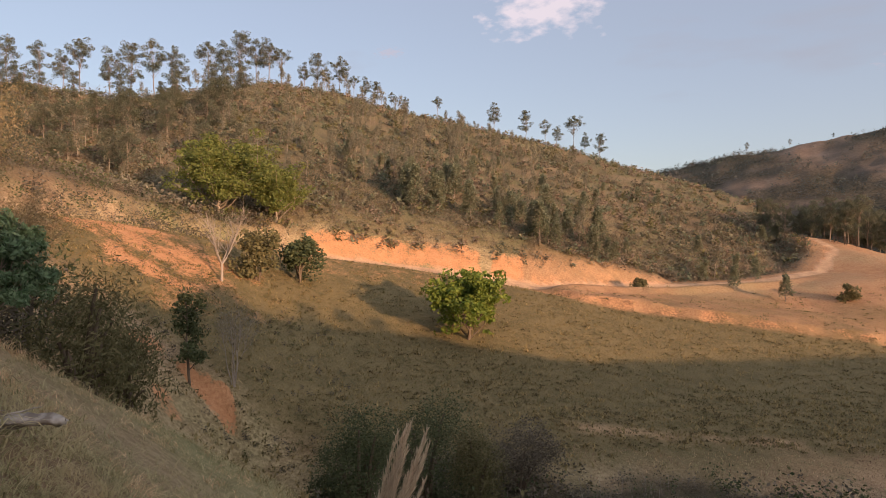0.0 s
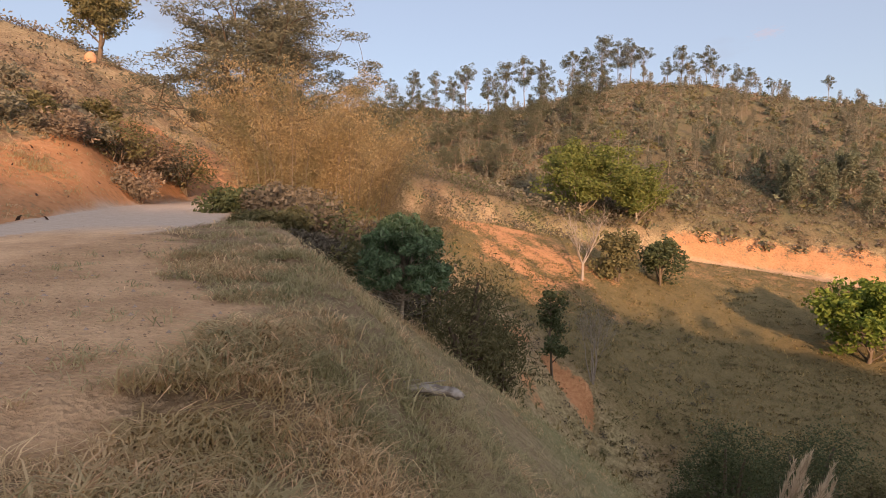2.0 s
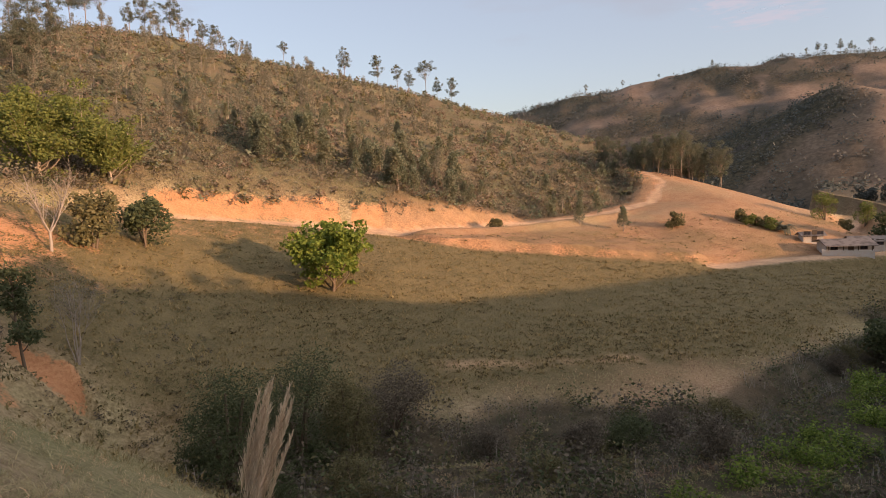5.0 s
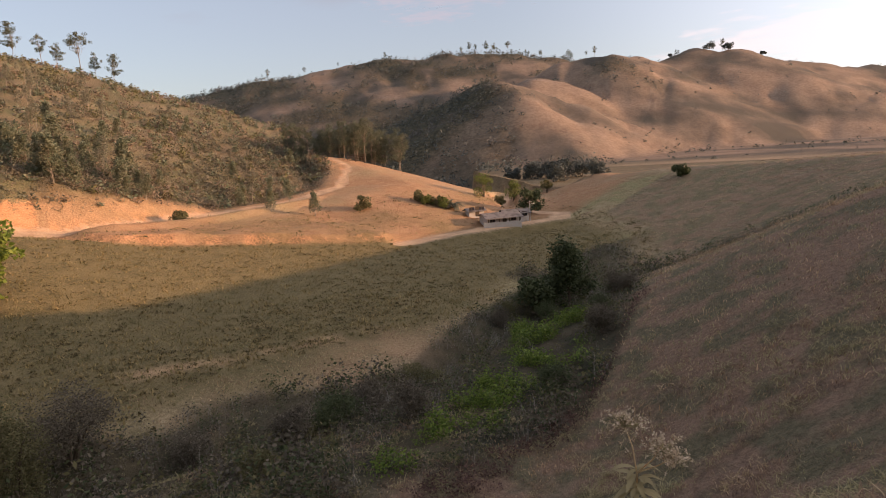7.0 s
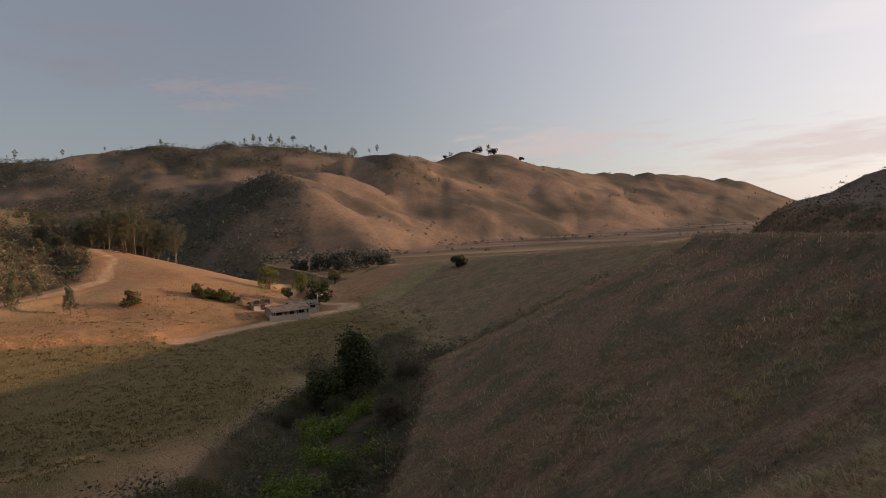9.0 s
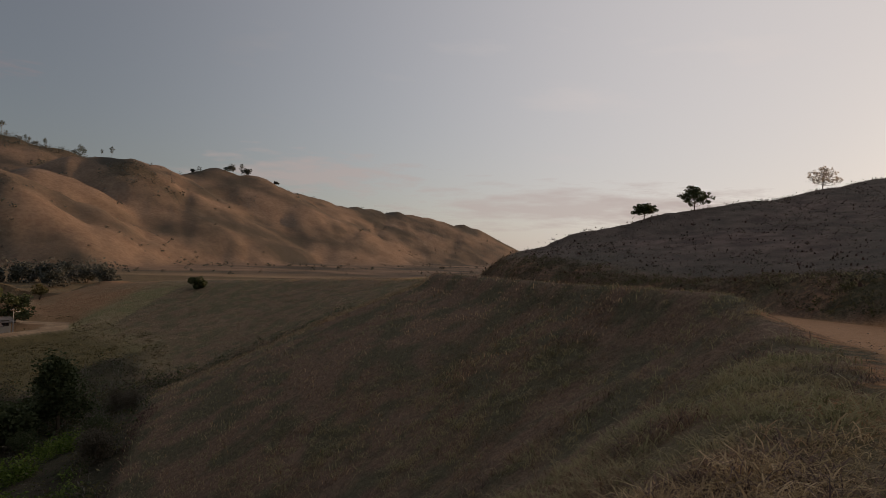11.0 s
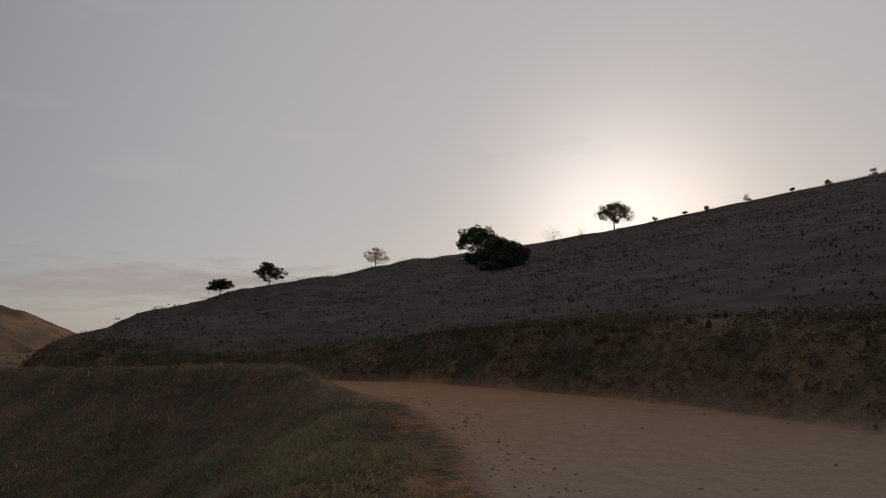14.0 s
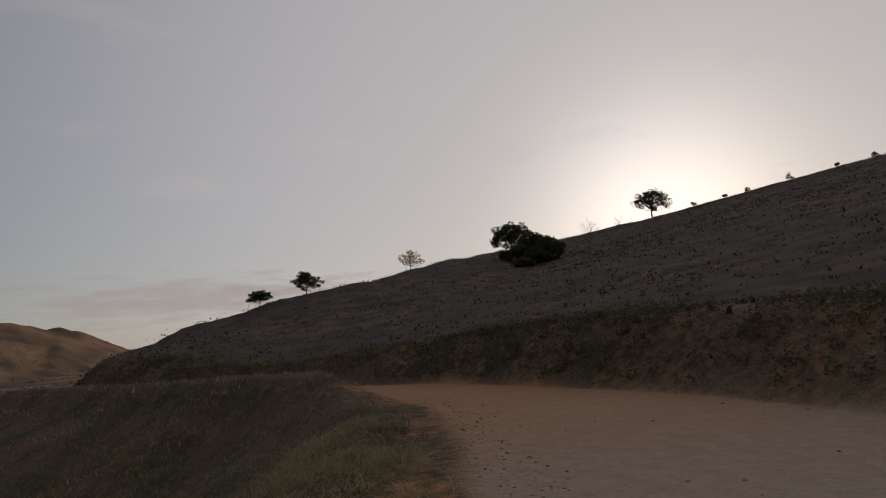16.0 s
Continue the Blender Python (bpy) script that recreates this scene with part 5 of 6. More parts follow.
def creeper(x, y):
    return vines(x, y) * np.clip(.55 + 1.7 * waves(x, y, 2.6, 28, 2), .0, 1)


pts = scatter(RNG, 17000, creeper, (5, 12, 60, 50))
lump = RNG.uniform(.5, 1.0, len(pts)) * (1.1 + 1.1 * np.clip(waves(pts[:, 0], pts[:, 1], 2.6, 28, 2), -.6, 1))
v, f = bush_soup(RNG, pts, lump, 34, .17, 1.1)
stuff("creeper_thicket", v, f, LEAF_VINE, "fresh green creeper smothering the creek bank", "creeper")


CREEK_BUSH = [make_bush("bush", 210 + i, (LEAF_DARK, LEAF_OLIVE, LEAF_REED, LEAF_OLIVE)[i], 3.2, 2.4, 20, 4200, .15, .065, (0, 0, 0), ("dark green bush in the creek thicket", "olive bush in the creek thicket", "grey-brown twiggy bush in the creek thicket", "fresh green bush in the creek thicket")[i], group="bushes of the creek thicket", stems=7) for i in range(4)]
pts = scatter(RNG, 900, lambda x, y: thicket(x, y) * (vines(x, y) < .25) * .3 * (x < 58), (-8, 22, 84, 96))
used = set()
for i, q in enumerate(pts[:64]):
    put(CREEK_BUSH, (0, 2, 1, 0, 2, 3)[i % 6], (q[0], q[1], q[2] - .1), rnd.uniform(.5, 1.05), rnd.uniform(0, 360), used)


def foot(x, y):
    a, d = np.degrees(np.arctan2(x, y)), np.hypot(x, y)
    mid = np.interp(a, (36, 41.5, 48, 53, 55, 58), (27.5, 28.5, 32.5, 37.5, 44, 58))
    return ramp(2.2, .8, np.abs(d - mid) + .7 * waves(x, y, 4, 29)) * ramp(34, 39, a) * ramp(59, 57, a)


pts = scatter(RNG, 9000, foot, (12, 12, 62, 40))
v, f = bush_soup(RNG, pts, RNG.uniform(.3, .9, len(pts)), 26, .18, 1.0)
stuff("maroon_scrub", v, f, LEAF_MAROON, "low dark maroon scrub at the foot of the slope", "scrub")


def open_grass(x, y):
    g = ground(x, y)
    d = np.hypot(x, y)
    sand = shoulder(x, y, g[4], g[2])
    return ramp(.1, np.where(x > 0, 2.2, .8), g[4]) * (1 - .995 * ramp(.25, .7, sand))


def arching(rng, places, sizes, per, spread, length, width, lean=1.0):
    """Long blades that rise and arch over, in tufts: three faces each."""
    n = len(places) * per
    k = np.repeat(sizes, per)[:, None] * rng.uniform(.45, 1.3, (n, 1))
    base = np.repeat(places, per, 0) + np.concatenate([rng.normal(size=(n, 2)) * spread, np.full((n, 1), -.02)], 1)
    a = rng.uniform(0, 2 * np.pi, n)
    out = np.stack([np.cos(a), np.sin(a), np.zeros(n)], 1) * rng.uniform(.35, 1.1, (n, 1)) * lean
    twist = a + rng.normal(size=n) * .5
    side = np.stack([-np.sin(twist), np.cos(twist), np.zeros(n)], 1) * width * (.6 + .4 * k)
    up = np.array([0, 0, 1.])
    rows = [(base, 1.0)] + [(base + (up * h + out * o) * length * k, w) for h, o, w in ((.36, .24, .9), (.46, .62, .65))]
    tip = base + (up * rng.uniform(.12, .55, (n, 1)) + out * 1.0) * length * k
    v = np.stack([p + s * side * w for p, w in rows for s in (-1, 1)] + [tip], 1).reshape(-1, 3)
    i = np.arange(n)[:, None] * 7
    return v, [np.concatenate([i + np.array([[0, 1, 3, 2]]), i + np.array([[2, 3, 5, 4]])]), i + np.array([[4, 5, 6]])]


def ring(near, far, dense):
    def test(x, y):
        d, a = np.hypot(x, y), np.degrees(np.arctan2(x, y))
        return open_grass(x, y) * (d > near) * ramp(1.22 * far, .9 * far, d + .08 * far * waves(x, y, .3 * far, 37)) * (a > -76) * (a < 160) * dense
    return test


def grass(name, near, far, count, box, sizes, per, spread, length, width, lean):
    p = scatter(RNG, count, ring(near, far, 1.0), box)
    x, y = p[:, 0], p[:, 1]
    lump = .6 * waves(x, y, .9, 38, 2) + .5 * waves(x, y, 2.8, 39, 2)
    p = p[lump + .75 > RNG.uniform(size=len(p))]
    x, y = p[:, 0], p[:, 1]
    tall = np.clip(1 + .55 * waves(x, y, .9, 38, 2) + .35 * waves(x, y, 2.8, 39, 2), .45, 1.8)
    pick = .2 + .6 * RNG.uniform(size=len(p)) + .55 * waves(x, y, 1.6, 31) + .35 * waves(x, y, 6, 32) + .3 * ramp(5, 9, np.hypot(x, y))
    east = ramp(2, 10, x + 3 * waves(x, y, 4, 33)) > RNG.uniform(size=len(p))
    for keep, mat, word in (((pick < .56) & ~east | (pick < .1) & east, STRAW, "straw-coloured matted dry grass"), ((pick >= .56) & (pick < .7) & ~east, STRAW_RUST, "rust-brown dry grass blades among the straw"),
                            ((pick >= .7) & ~east | (pick > .86) & east, BLADE_GREEN, "half-green grass blades among the straw"), ((pick <= .86) & (pick >= .45) & east, STRAW_RED, "russet dry grass on the slope"),
                            ((pick < .45) & (pick >= .1) & east, STRAW_DARK, "dull purplish-brown dead grass on the slope")):
        v, f = arching(RNG, p[keep], RNG.uniform(*sizes, keep.sum()) * tall[keep], per, spread, length, width, lean)
        stuff(name, v, f, mat, word, "grass")


grass("matted_grass", 1.9, 6.5, 27000, (-6.5, -6.5, 6.5, 6.5), (.5, 1.5), 11, .06, .155, .0048, 1.6)
grass("near_grass", 6.2, 14, 46000, (-14, -9, 14, 14), (.5, 1.5), 8, .08, .165, .0065, 1.6)
grass("slope_grass", 13.5, 36, 100000, (-42, -14, 42, 42), (.5, 1.5), 7, .13, .2, .0085, 1.5)
grass("thatch", 1.9, 9, 15000, (-9, -8, 9, 9), (.5, 1.2), 6, .08, .13, .005, 1.9)


def sand_tuft(x, y):
    g = ground(x, y)
    return (g[4] > .3) * shoulder(x, y, g[4], g[2]) * (.06 + ramp(.3, .7, waves(x, y, 1.0, 44, 2)))


p = scatter(RNG, 5000, sand_tuft, (-18, -2, -3, 14))
v, f = arching(RNG, p, RNG.uniform(.5, 1.2, len(p)), 12, .07, .17, .006, 1.4)
stuff("verge_tufts", v, f, BLADE_GREEN, "small half-green tufts on the sandy shoulder", "grass")


def below_road(x, y):
    g = ground(x, y)
    d, a = np.hypot(x, y), np.degrees(np.arctan2(x, y))
    return (d > 28) * (g[2] > 0) * ramp(.3, 1, g[4]) * (1 - thicket(x, y)) * ramp(.7, .3, scar(x, y)) * (1 - .75 * ramp(1, -1, g[7]) * (x > 12) * (y > 84)) * (a > -70) * (a < 110) * np.where(d < 75, 1, .55) * (g[6] > 2.6)


p = scatter(RNG, 90000, below_road, (-48, -8, 130, 112))
beyond = along(CREEK, p[:, 0], p[:, 1])
east = (ramp(2, 16, p[:, 0]) * (p[:, 1] < 46 + .05 * p[:, 0]) > RNG.uniform(size=len(p))) | (p[:, 0] > 60) & (beyond[1] > 0)
fresh = east & (RNG.uniform(size=len(p)) + .4 * waves(p[:, 0], p[:, 1], 7, 34) > .78)
east = east & ~fresh
pale = east & (RNG.uniform(size=len(p)) + .3 * waves(p[:, 0], p[:, 1], 5, 36) > .76)
east = east & ~pale
thin_out = ~east & ~fresh & ~pale & (RNG.uniform(size=len(p)) < .2)
for q, mat, word in ((p[fresh], BLADE_GREEN, "half-green tussocks on the russet slope"), (p[pale], STRAW_RUST, "pale dry tussocks on the russet slope"), (p[~east & ~fresh & ~pale & ~thin_out], STRAW_GREEN, "grazed straw-green tussock grass on the pasture"), (p[east], STRAW_RED, "russet tussock grass on the steep slope")):
    fine = mat is not STRAW_GREEN
    v, f = tufts(RNG, q, RNG.uniform(.5, 1.8, len(q)), 10 if fine else 5, .3 if fine else .22, .14 if fine else .19, .014 if fine else .036, 1.6)
    stuff("pasture_grass", v, f, mat, word, "grass")


p = p[~east & ~fresh & ~pale]
p = p[(RNG.uniform(size=len(p)) < .34) & (np.hypot(p[:, 0], p[:, 1]) > 42) & (waves(p[:, 0], p[:, 1], 6, 80) > -.3)]
v, f = bush_soup(RNG, p, RNG.uniform(.25, .85, len(p)), 11, .3, .2)
stuff("tussocks", v, f, LEAF_TUSSOCK, "low darker olive tussocks dotted over the pasture", "grass")


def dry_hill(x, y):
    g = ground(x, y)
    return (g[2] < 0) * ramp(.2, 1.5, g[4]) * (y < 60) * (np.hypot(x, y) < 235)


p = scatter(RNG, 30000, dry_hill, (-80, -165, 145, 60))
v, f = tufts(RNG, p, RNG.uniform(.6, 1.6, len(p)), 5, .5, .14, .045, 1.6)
stuff("hill_grass", v, f, HILL_DRY_SHADED, "dry russet grass on the grazed hill, coloured dark for its shade", "grass")


def road_bank(x, y):
    g = ground(x, y)
    return (g[2] < 0) * ramp(.05, .35, g[4]) * ramp(4.5, 2.2, g[4] + waves(x, y, 5, 65)) * (y < 10) * np.clip(.6 + .5 * waves(x, y, 3, 66), .1, 1)


p = scatter(RNG, 70000, road_bank, (2, -30, 75, 8))
pick = RNG.uniform(size=len(p)) + .3 * waves(p[:, 0], p[:, 1], 4, 67)
for keep, mat, word in ((pick < .6, LEAF_SCRUB, "reddish-brown low scrub on the bank beside the road"), (pick >= .6, LEAF_OLIVE, "olive weeds on the bank beside the road")):
    v, f = bush_soup(RNG, p[keep], RNG.uniform(.12, .5, keep.sum()), 18, .26, .9)
    stuff("bank_scrub", v, f, mat, word, "scrub")


def south_scrub(x, y):
    g = ground(x, y)
    a = np.degrees(np.arctan2(x, y))
    return (g[2] < 0) * ramp(3, 6, g[4]) * (a > 80) * (a < 172) * np.clip(.25 + 1.0 * waves(x, y, 11, 68), .05, 1)


p = scatter(RNG, 26000, south_scrub, (0, -165, 140, 6))
v, f = bush_soup(RNG, p, RNG.uniform(.12, .6, len(p)), 16, .26, .7)
stuff("hillside_scrub", v, f, LEAF_REED, "low dry scrub on the shaded grazed hill", "scrub")


# ---------- farm ----------
def box(bm, x0, y0, z0, x1, y1, z1):
    vs = [bm.verts.new((x, y, z)) for z in (z0, z1) for x, y in ((x0, y0), (x1, y0), (x1, y1), (x0, y1))]
    for q in ((0, 3, 2, 1), (4, 5, 6, 7), (0, 1, 5, 4), (1, 2, 6, 5), (2, 3, 7, 6), (3, 0, 4, 7)):
        bm.faces.new([vs[i] for i in q])


def make_house(name, place, turn, w, d, wall, rise, label, porch=0.0):
    ob = thing(name, place, label, "house", turn=turn)
    bm = bmesh.new()
    t = .18
    box(bm, -w / 2, -d / 2, -.6, w / 2, -d / 2 + t, wall)
    box(bm, -w / 2, d / 2 - t, -.6, w / 2, d / 2, wall)
    for s in (-1, 1):  # gable ends
        x0, x1 = (-w / 2, -w / 2 + t) if s < 0 else (w / 2 - t, w / 2)
        prof = ((-d / 2 + t, -.6), (d / 2 - t, -.6), (d / 2 - t, wall), (0, wall + rise * .96), (-d / 2 + t, wall))
        a, b = [[bm.verts.new((x, y, z)) for y, z in prof] for x in (x0, x1)]
        bm.faces.new(a[::-1]), bm.faces.new(b)
        for i in range(5):
            bm.faces.new((a[i], a[(i + 1) % 5], b[(i + 1) % 5], b[i]))
    bmesh.ops.recalc_face_normals(bm, faces=bm.faces)
    part("wall", bm, WALL_WHITE, ob)
    over = .5
    for s in (-1, 1):
        bm = bmesh.new()
        n = 26  # waves of the roofing sheets
        rows = []
        for k in range(n * 2 + 1):
            x = -w / 2 - over + (w + 2 * over) * k / (n * 2)
            lift = .035 * (k % 2)
            e = d / 2 + over + (porch if s < 0 else 0)
            slope = rise / (d / 2)
            rows.append([bm.verts.new((x, 0, wall + rise + .1 + lift)), bm.verts.new((x, s * e, wall + rise + .1 + lift - slope * e)),
                         bm.verts.new((x, s * e, wall + rise + .02 - slope * e)), bm.verts.new((x, 0, wall + rise + .02))])
        for a, b in zip(rows[:-1], rows[1:]):
            for i in range(4):
                bm.faces.new((a[i], b[i], b[(i + 1) % 4], a[(i + 1) % 4]))
        bm.faces.new(rows[0]), bm.faces.new(rows[-1][::-1])
        bmesh.ops.recalc_face_normals(bm, faces=bm.faces)
        part("roof", bm, ROOF_FIBRE, ob, "weathered corrugated roof slope")
    for i, x in enumerate((-.32, .05, .33)):
        bm = bmesh.new()
        if i == 1:
            box(bm, x * w - .42, -d / 2 - .03, 0, x * w + .42, -d / 2 + .02, 2.05)
            part("door", bm, DARK_WOOD, ob, "dark wooden door")
        else:
            box(bm, x * w - .55, -d / 2 - .05, .95, x * w + .55, -d / 2 + .02, 1.05)
            box(bm, x * w - .55, -d / 2 - .05, 1.85, x * w + .55, -d / 2 + .02, 1.95)
            for sx in (-.55, -.04, .47):
                box(bm, x * w + sx, -d / 2 - .05, 1.05, x * w + sx + .08, -d / 2 + .02, 1.85)
            win = part("window", bm, DARK_WOOD, ob)
            bm = bmesh.new()
            box(bm, x * w - .5, -d / 2 - .02, 1.0, x * w + .5, -d / 2 - .01, 1.9)
            part("pane", bm, GLASS_DARK, win, "dark window pane")
    if porch:
        for k in range(4):
            x = -w / 2 + .1 + (w - .2) * k / 3
            bm = bmesh.new()
            box(bm, x - .07, -d / 2 - porch, -.6, x + .07, -d / 2 - porch + .14, wall - .1 - rise / (d / 2) * porch)
            part("porch_post", bm, DARK_WOOD, ob)
    return ob


make_house("farmhouse", at(45.2, 124, 0), -24, 6.8, 4.0, 2.0, .5, "low white farmhouse with a weathered roof beside the dirt road", .9)
make_house("outbuilding", at(43.0, 128.5, 0), -24, 3.2, 2.4, 1.2, .4, "small white outbuilding with a brown roof")
make_house("shed", at(46.6, 131, 0), -30, 5.0, 3.4, 1.7, .6, "low farm shed with a dark roof behind the house")


def make_yard_wall(place, turn, length):
    ob = thing("yard_wall", place, "low whitewashed yard wall in front of the farmhouse", "wall", turn=turn)
    n = int(length / 2)
    for k in range(n + 1):
        bm = bmesh.new()
        x = -length / 2 + length * k / n
        box(bm, x - .12, -.12, -.5, x + .12, .12, 1.15)
        part("pillar", bm, WALL_WHITE, ob)
        if k < n:
            bm = bmesh.new()
            box(bm, x + .12, -.07, -.5, x + length / n - .12, .07, .95)
            part("panel", bm, WALL_WHITE, ob)


make_yard_wall(at(45.5, 119.6, 0), -38, 7)


def make_pole(place, high):
    ob = thing("utility_pole", place, "slim pale concrete utility pole with a lamp arm", "utility pole")
    v, f = tube([(0, 0, -.5), (0, 0, high * .5), (0, 0, high)], [.08, .07, .05], 8)
    hang("post", mesh_of("post", v, [f], CONCRETE, True), ob)
    bm = bmesh.new()
    box(bm, -.7, -.05, high - .5, .7, .05, high - .4)
    part("crossarm", bm, DARK_WOOD, ob)
    for x in (-.6, -.2, .2, .6):
        v, f = tube([(x, 0, high - .4), (x, 0, high - .3), (x, 0, high - .22)], [.03, .05, .03], 6)
        hang("insulator", mesh_of("insulator", v, [f], CONCRETE, True), ob)
    v, f = tube([(0, 0, high - 1), (.5, 0, high - .7), (1.1, 0, high - .65)], [.03, .03, .03], 5)
    hang("lamp_arm", mesh_of("lamp_arm", v, [f], CONCRETE, True), ob)
    bm = bmesh.new()
    box(bm, 1.0, -.1, high - .75, 1.45, .1, high - .65)
    part("lamp_head", bm, CONCRETE, ob)


make_pole(at(48.0, 129, 0), 4.2)


def make_fan_plant(seed, place, high, count):
    """A clump of long arching leaves."""
    rng = np.random.default_rng(seed)
    ob = thing("banana_plant", place, "clump of pale arching banana leaves beside the farm", "plant")
    for k in range(count):
        a, up = rng.uniform(0, 6.28), rng.uniform(.5, 1.2)
        q = np.linspace(0, 1, 7)
        L = high * rng.uniform(.8, 1.1)
        out, z = L * .75 * q * (1.3 - up * .5), L * (up * q - .75 * q ** 2.4) + .4
        w = .32 * np.sin(np.pi * np.clip(q * .93 + .05, 0, 1))
        c, s = math.cos(a), math.sin(a)
        v = np.concatenate([np.stack([out * c - w * s * e, out * s + w * c * e, z - .1 * abs(e)], 1) for e in (-1, 0, 1)])
        i = np.arange(6)
        f = np.concatenate([np.stack([i + 7 * r, i + 7 * r + 1, i + 7 * r + 8, i + 7 * r + 7], 1) for r in (0, 1)])
        hang("leaf", mesh_of("leaf", v, [f], LEAF_ACACIA), ob)


make_fan_plant(5, at(41.2, 131), 3.0, 22)
make_fan_plant(6, at(40.7, 132), 2.5, 16)


def make_gate(place, turn):
    ob = thing("cattle_gate", place, "small dark wooden cattle gate where the road tops the rise", "gate", turn=turn)
    for x in (-2.2, 2.2, -.1):
        bm = bmesh.new()
        box(bm, x - .1, -.1, -.4, x + .1, .1, 2.1)
        part("post", bm, DARK_WOOD, ob)
    for z in (.4, .85, 1.3, 1.75):
        bm = bmesh.new()
        box(bm, -2.1, -.13, z, 2.1, -.1, z + .12)
        part("rail", bm, DARK_WOOD, ob)


make_gate(at(32.6, 172, 0), -33)

# ---------- close by: plumes, a weed, dead wood ----------
def make_plumes(seed, place, high, count):
    rng = np.random.default_rng(seed)
    ob = thing("plume_grass", place, "tall clump of dry pale plume grass on the slope edge", "grass")
    for k in range(count):
        a, r = rng.uniform(0, 6.28), rng.uniform(0, .07)
        lean = np.array([.2 + rng.normal() * .028, rng.normal() * .028])
        q = np.linspace(0, 1, 8)
        h = high * rng.uniform(.82, 1.05)
        pts = np.stack([math.cos(a) * r + lean[0] * h * q ** 1.8, math.sin(a) * r + lean[1] * h * q ** 1.8, h * q - .1], 1)
        v, f = tube(pts, np.linspace(.005, .002, 8), 4)
        hang("stalk", mesh_of("stalk", v, [f], PLUME, True), ob)
        n = 260
        s = rng.uniform(.72, 1, n)
        c = np.stack([np.interp(s, q, pts[:, i]) for i in range(3)], 1)
        d = np.stack([rng.normal(size=n) * .25 + .25, rng.normal(size=n) * .25, np.full(n, 1.0)], 1)
        d /= np.linalg.norm(d, axis=1)[:, None]
        side = np.cross(d, rng.normal(size=(n, 3))) * .0035
        L = .14 * (1.2 - (s - .72) / .4)[:, None]
        vv = np.stack([c - side, c + side, c + d * L], 1).reshape(-1, 3)
        hang("plume", mesh_of("plume", vv, [np.arange(3 * n).reshape(n, 3)], PLUME), ob)


make_plumes(8, at(-9.0, 5.4, 0), 2.95, 20)


def make_weed(seed, place, az):
    rng = np.random.default_rng(seed)
    ob = thing("flowering_weed", place, "dry yellowing weed with pale flower heads on the slope", "weed")
    across = np.array([math.cos(radians(az)), -math.sin(radians(az)), 0])
    crown = np.array([0, 0, -.74 - place[2]])
    v, f = tube([(0, 0, -.05), crown * .5 + across * .02, crown], (.013, .011, .008), 6)
    hang("stem", mesh_of("stem", v, [f], STRAW, True), ob)
    for k in range(26):
        a, up = k * 2.4, rng.uniform(-.15, .75)
        w = np.array([math.cos(a), math.sin(a), up])
        w /= np.linalg.norm(w)
        side = np.cross(w, (0, 0, 1))
        side /= np.linalg.norm(side)
        ln, wd = rng.uniform(.12, .21), rng.uniform(.018, .028)
        root = crown + np.array([0, 0, rng.uniform(-.16, .05)])
        q = ((0, .15), (.3, .8), (.6, 1), (.85, .6), (1, .05))
        mid = [root + w * ln * t - np.array([0, 0, .5 * ln * t * t]) for t, _ in q]
        v = np.array([m + side * wd * e * c + np.array([0, 0, .35 * wd * e * abs(c)]) for m, (_, e) in zip(mid, q) for c in (-1, 0, 1)])
        f = np.array([(3 * r + c, 3 * r + c + 1, 3 * r + c + 4, 3 * r + c + 3) for r in range(4) for c in (0, 1)])
        hang("leaf", mesh_of("leaf", v, [f], WEED, True), ob)
    for shift, top, wide in ((-.09, -.36, .075), (.17, -.52, .07), (.24, -.60, .05)):
        tip = across * shift + np.array([0, 0, top - place[2]])
        v, f = tube([crown, crown * .5 + tip * .5 + across * .02, tip], (.006, .005, .003), 5)
        stalk = hang("flower_stalk", mesh_of("flower_stalk", v, [f], STRAW, True), ob)
        buds = tip + rng.normal(size=(70, 3)) * np.array([wide, wide, wide * .45])
        v, f = gather([tube([tip - (0, 0, .04), b], (.0022, .0015), 3) for b in buds])
        hang("branchlet", mesh_of("branchlet", v, [f], WEED), stalk)
        lv, lf = leaves(rng, np.repeat(buds, 9, 0) + rng.normal(size=(630, 3)) * .008, .018, .011, -.4)
        tagged(hang("flower_head", mesh_of("flower_head", lv, [lf], PLUME), stalk), kind="stuff")


make_weed(9, at(59.2, 4.4, 0), 59.2)


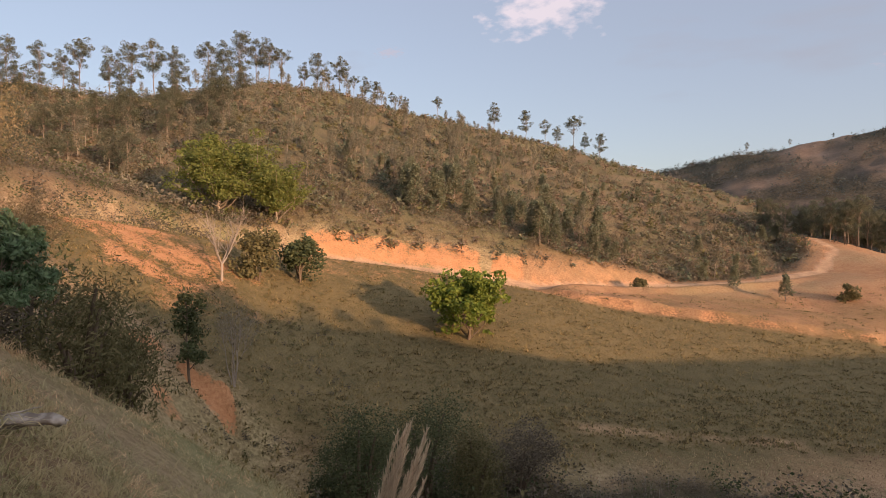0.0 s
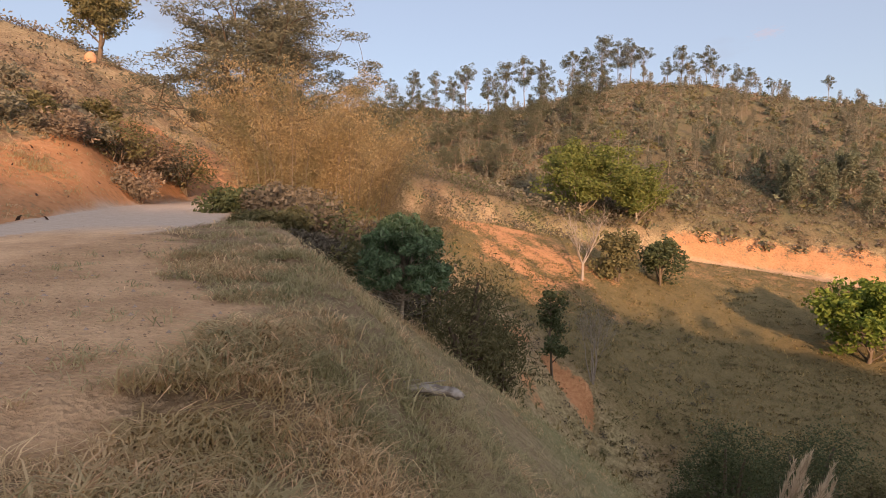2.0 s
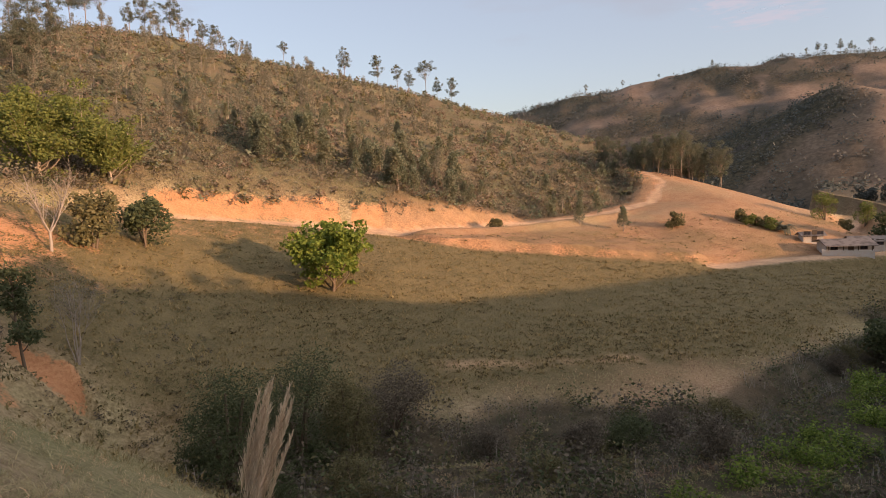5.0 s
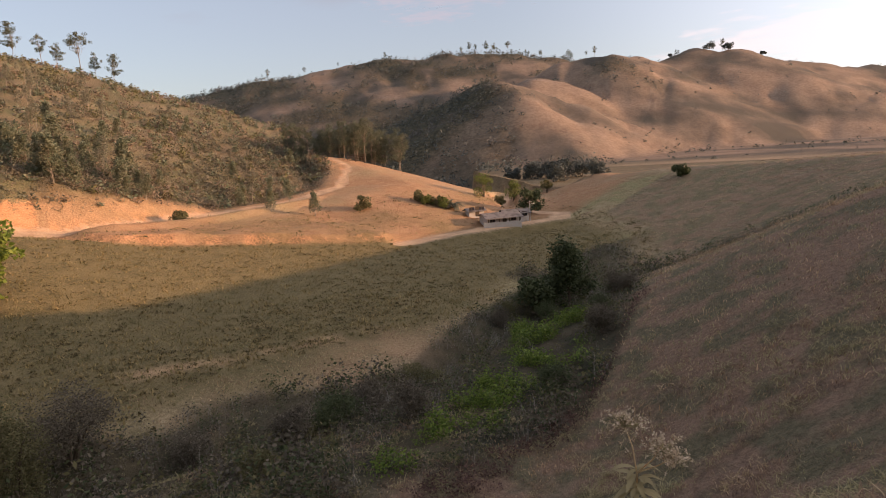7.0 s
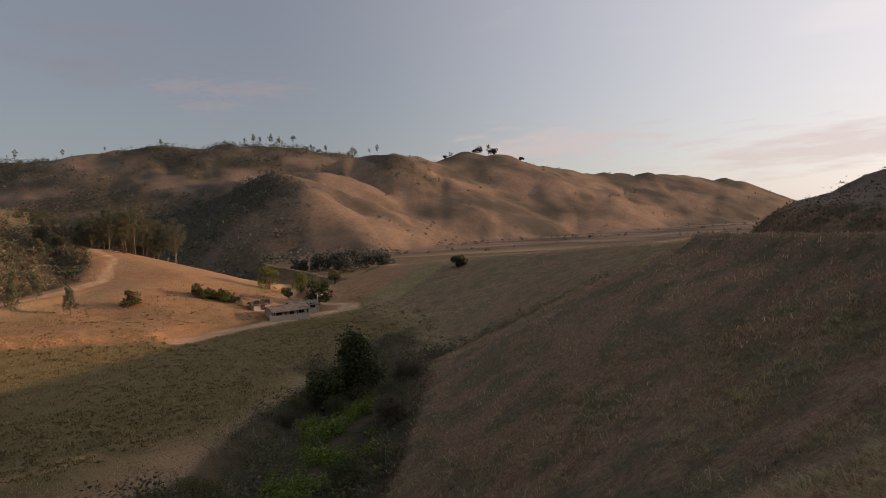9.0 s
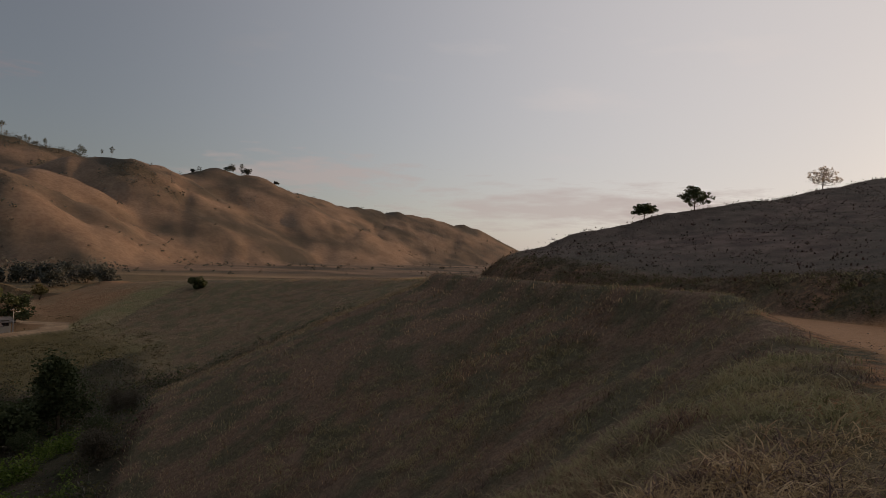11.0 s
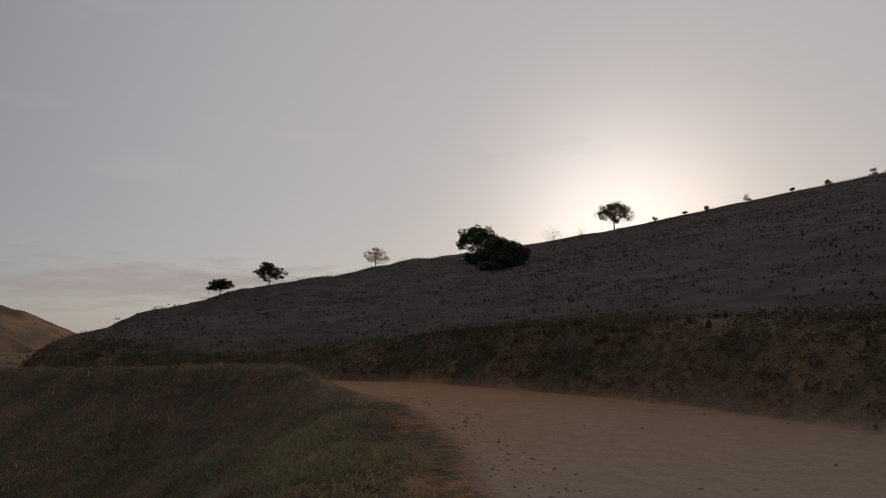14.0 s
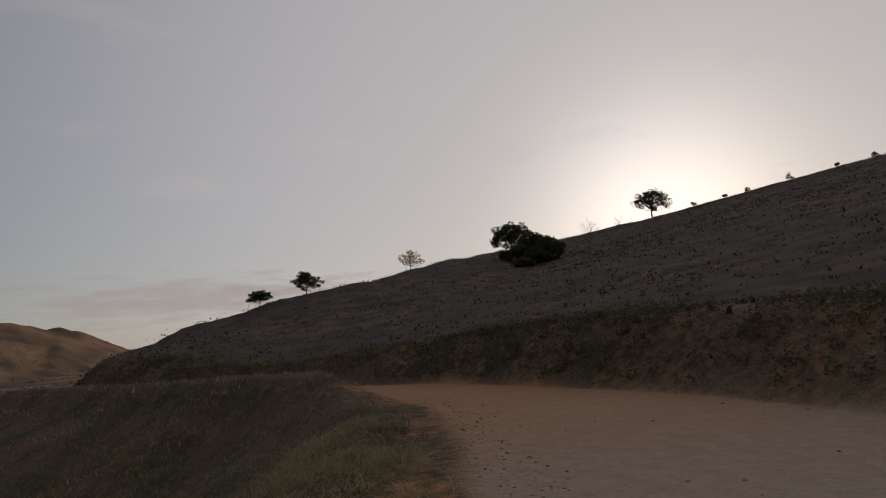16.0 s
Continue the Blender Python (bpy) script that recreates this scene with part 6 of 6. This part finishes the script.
def make_log(place, az):
    """A split slab of dead wood with rotten bark and twigs at its broken end."""
    rng = np.random.default_rng(12)
    ob = thing("driftwood", place, "weathered pale split log with crumbling dark bark", "log", turn=-az, size=1.3)
    n, m = 14, 9
    q, a = np.meshgrid(np.linspace(0, 1, n), np.linspace(0, 2 * np.pi, m, endpoint=False), indexing="ij")
    wide = .085 * np.sin(np.clip(q * 1.1 + .22, 0, 1.3) * 2.2) ** .7 + .018
    x = -.12 + .62 * q + rng.normal(size=q.shape) * .012
    y = wide * np.cos(a) * (1 + .22 * np.sin(5 * q + 2 * a)) + .05 * np.sin(3 * q)
    z = .06 + .42 * wide * np.sin(a) + .02 * np.sin(4 * a + 3 * q) - .03 * q + rng.normal(size=q.shape) * .008
    v = np.concatenate([np.stack([x, y, z], -1).reshape(-1, 3), [[-.13, 0, .06], [.51, .0, .03]]])
    i, k = np.meshgrid(np.arange(n - 1), np.arange(m), indexing="ij")
    quads = np.stack([i * m + k, i * m + (k + 1) % m, (i + 1) * m + (k + 1) % m, (i + 1) * m + k], -1).reshape(-1, 4)
    ends = np.array([(n * m, (c + 1) % m, c) for c in range(m)] + [(n * m + 1, (n - 1) * m + c, (n - 1) * m + (c + 1) % m) for c in range(m)])
    hang("slab", mesh_of("slab", v, [quads, ends], DEAD_WOOD), ob)
    for k in range(9):
        c = np.array([rng.uniform(-.34, .0), rng.uniform(-.07, .09), rng.uniform(.02, .09)])
        bm = bmesh.new()
        bmesh.ops.create_icosphere(bm, subdivisions=2, radius=.06)
        for vt in bm.verts:
            vt.co = Vector(c) + Vector((vt.co.x * 1.3, vt.co.y * .8, vt.co.z * .5)) * float(rng.uniform(.55, 1.35))
        part("bark", bm, BARK_DARK if k % 3 else BARK_GREY, ob, "crumbling dark bark")
    for k in range(8):
        a = rng.uniform(2.2, 4.1) if k < 6 else rng.uniform(-.6, .6)
        pts, rad, _ = limb(rng, (rng.uniform(-.25, .05), rng.uniform(-.04, .06), .09), (math.cos(a), math.sin(a), .15), rng.uniform(.18, .34), .011, .004, .2, 6)
        v, f = tube(pts, rad, 5)
        hang("twig", mesh_of("twig", v, [f], DEAD_WOOD, True), ob)


make_log(at(-35.6, 8.05, 0), -14)


# ---------- clouds ----------
def make_cloud(az, el, wide, high, mat):
    d = 4300
    bm = bmesh.new()
    bmesh.ops.create_grid(bm, x_segments=8, y_segments=8, size=1)
    me = bpy.data.meshes.new("cloud")
    bm.to_mesh(me)
    bm.free()
    me.materials.append(mat)
    ob = new("cloud", me)
    a, e = radians(az), radians(el)
    p = Vector((math.sin(a) * math.cos(e), math.cos(a) * math.cos(e), math.sin(e))) * d
    ob.matrix_basis = look(p, (0, 0, 0)) @ Matrix.Diagonal((d * radians(wide) / 2, d * radians(high) / 2, 400, 1))
    return tagged(ob, "soft pinkish evening cloud low over the hills", "cloud", "evening clouds", "structure")


for c in ((9, 19.2, 12, 6, CLOUD), (-4.8, 15.8, 3, 1.2, CLOUD_GREY), (43.5, 12.4, 13, 2.6, CLOUD_GREY), (40, 11.0, 9, 1.6, CLOUD_GREY), (37.5, 12.6, 7, 2, CLOUD_GREY), (70, 6.6, 24, 5, CLOUD), (93, 4.6, 36, 5.5, CLOUD), (104, 4.2, 22, 5, CLOUD)):
    make_cloud(*c)


# ---------- stones on the road and its shoulder ----------
def road_stone(x, y):
    g = ground(x, y)
    d = np.hypot(x, y)
    edge = np.exp(-((g[1] - g[3]) / .7) ** 2)
    return np.where(g[4] <= .5, .12 + .75 * edge, np.where((g[2] > 0) & (x < -4) & (d < 18), .8 * ramp(6, 3, g[4]), 0)) * (d < 26)


p = scatter(RNG, 5200, road_stone, (-24, -14, 24, 14))
p = p[:2400]
n = len(p)
size = RNG.uniform(.012, .05, (n, 1, 1)) * RNG.uniform(.6, 1.2, (n, 1, 1))
shape = np.array(((1, 0, 0), (0, 1, 0), (-1, 0, 0), (0, -1, 0), (0, 0, .7), (0, 0, -.7)))[None] * RNG.uniform(.6, 1.3, (n, 6, 1))
v = (p[:, None] + shape * size).reshape(-1, 3)
tri = np.array(((0, 1, 4), (1, 2, 4), (2, 3, 4), (3, 0, 4), (1, 0, 5), (2, 1, 5), (3, 2, 5), (0, 3, 5)))
stuff("road_stones", v, (np.arange(n)[:, None, None] * 6 + tri[None]).reshape(-1, 3), STONE, "loose brown stones along the dirt road", "stones")


# ---------- crumbled earth on the shoulder ----------
def clod(x, y):
    g = ground(x, y)
    d = np.hypot(x, y)
    west = (g[4] > .05) * shoulder(x, y, g[4], g[2]) * (.25 + .75 * ramp(-.1, .5, waves(x, y, 1.1, 83, 2)))
    verge = (x > 1) * (g[2] > 0) * np.exp(-((g[1] - g[3] + .45) / .5) ** 2) * (d < 20)
    return np.maximum(west, verge)


p = scatter(RNG, 40000, clod, (-19, -13, 20, 13))[:13000]
n = len(p)
size = RNG.uniform(.010, .030, (n, 1, 1)) * RNG.uniform(.5, 1.3, (n, 1, 1))
v = (p[:, None] + np.array(((1, 0, 0), (0, 1, 0), (-1, 0, 0), (0, -1, 0), (0, 0, .6), (0, 0, -.6)))[None] * RNG.uniform(.5, 1.4, (n, 6, 1)) * size).reshape(-1, 3)
stuff("earth_clods", v, (np.arange(n)[:, None, None] * 6 + tri[None]).reshape(-1, 3), CLOD, "crumbled clods of dry earth along the road's shoulder", "earth")
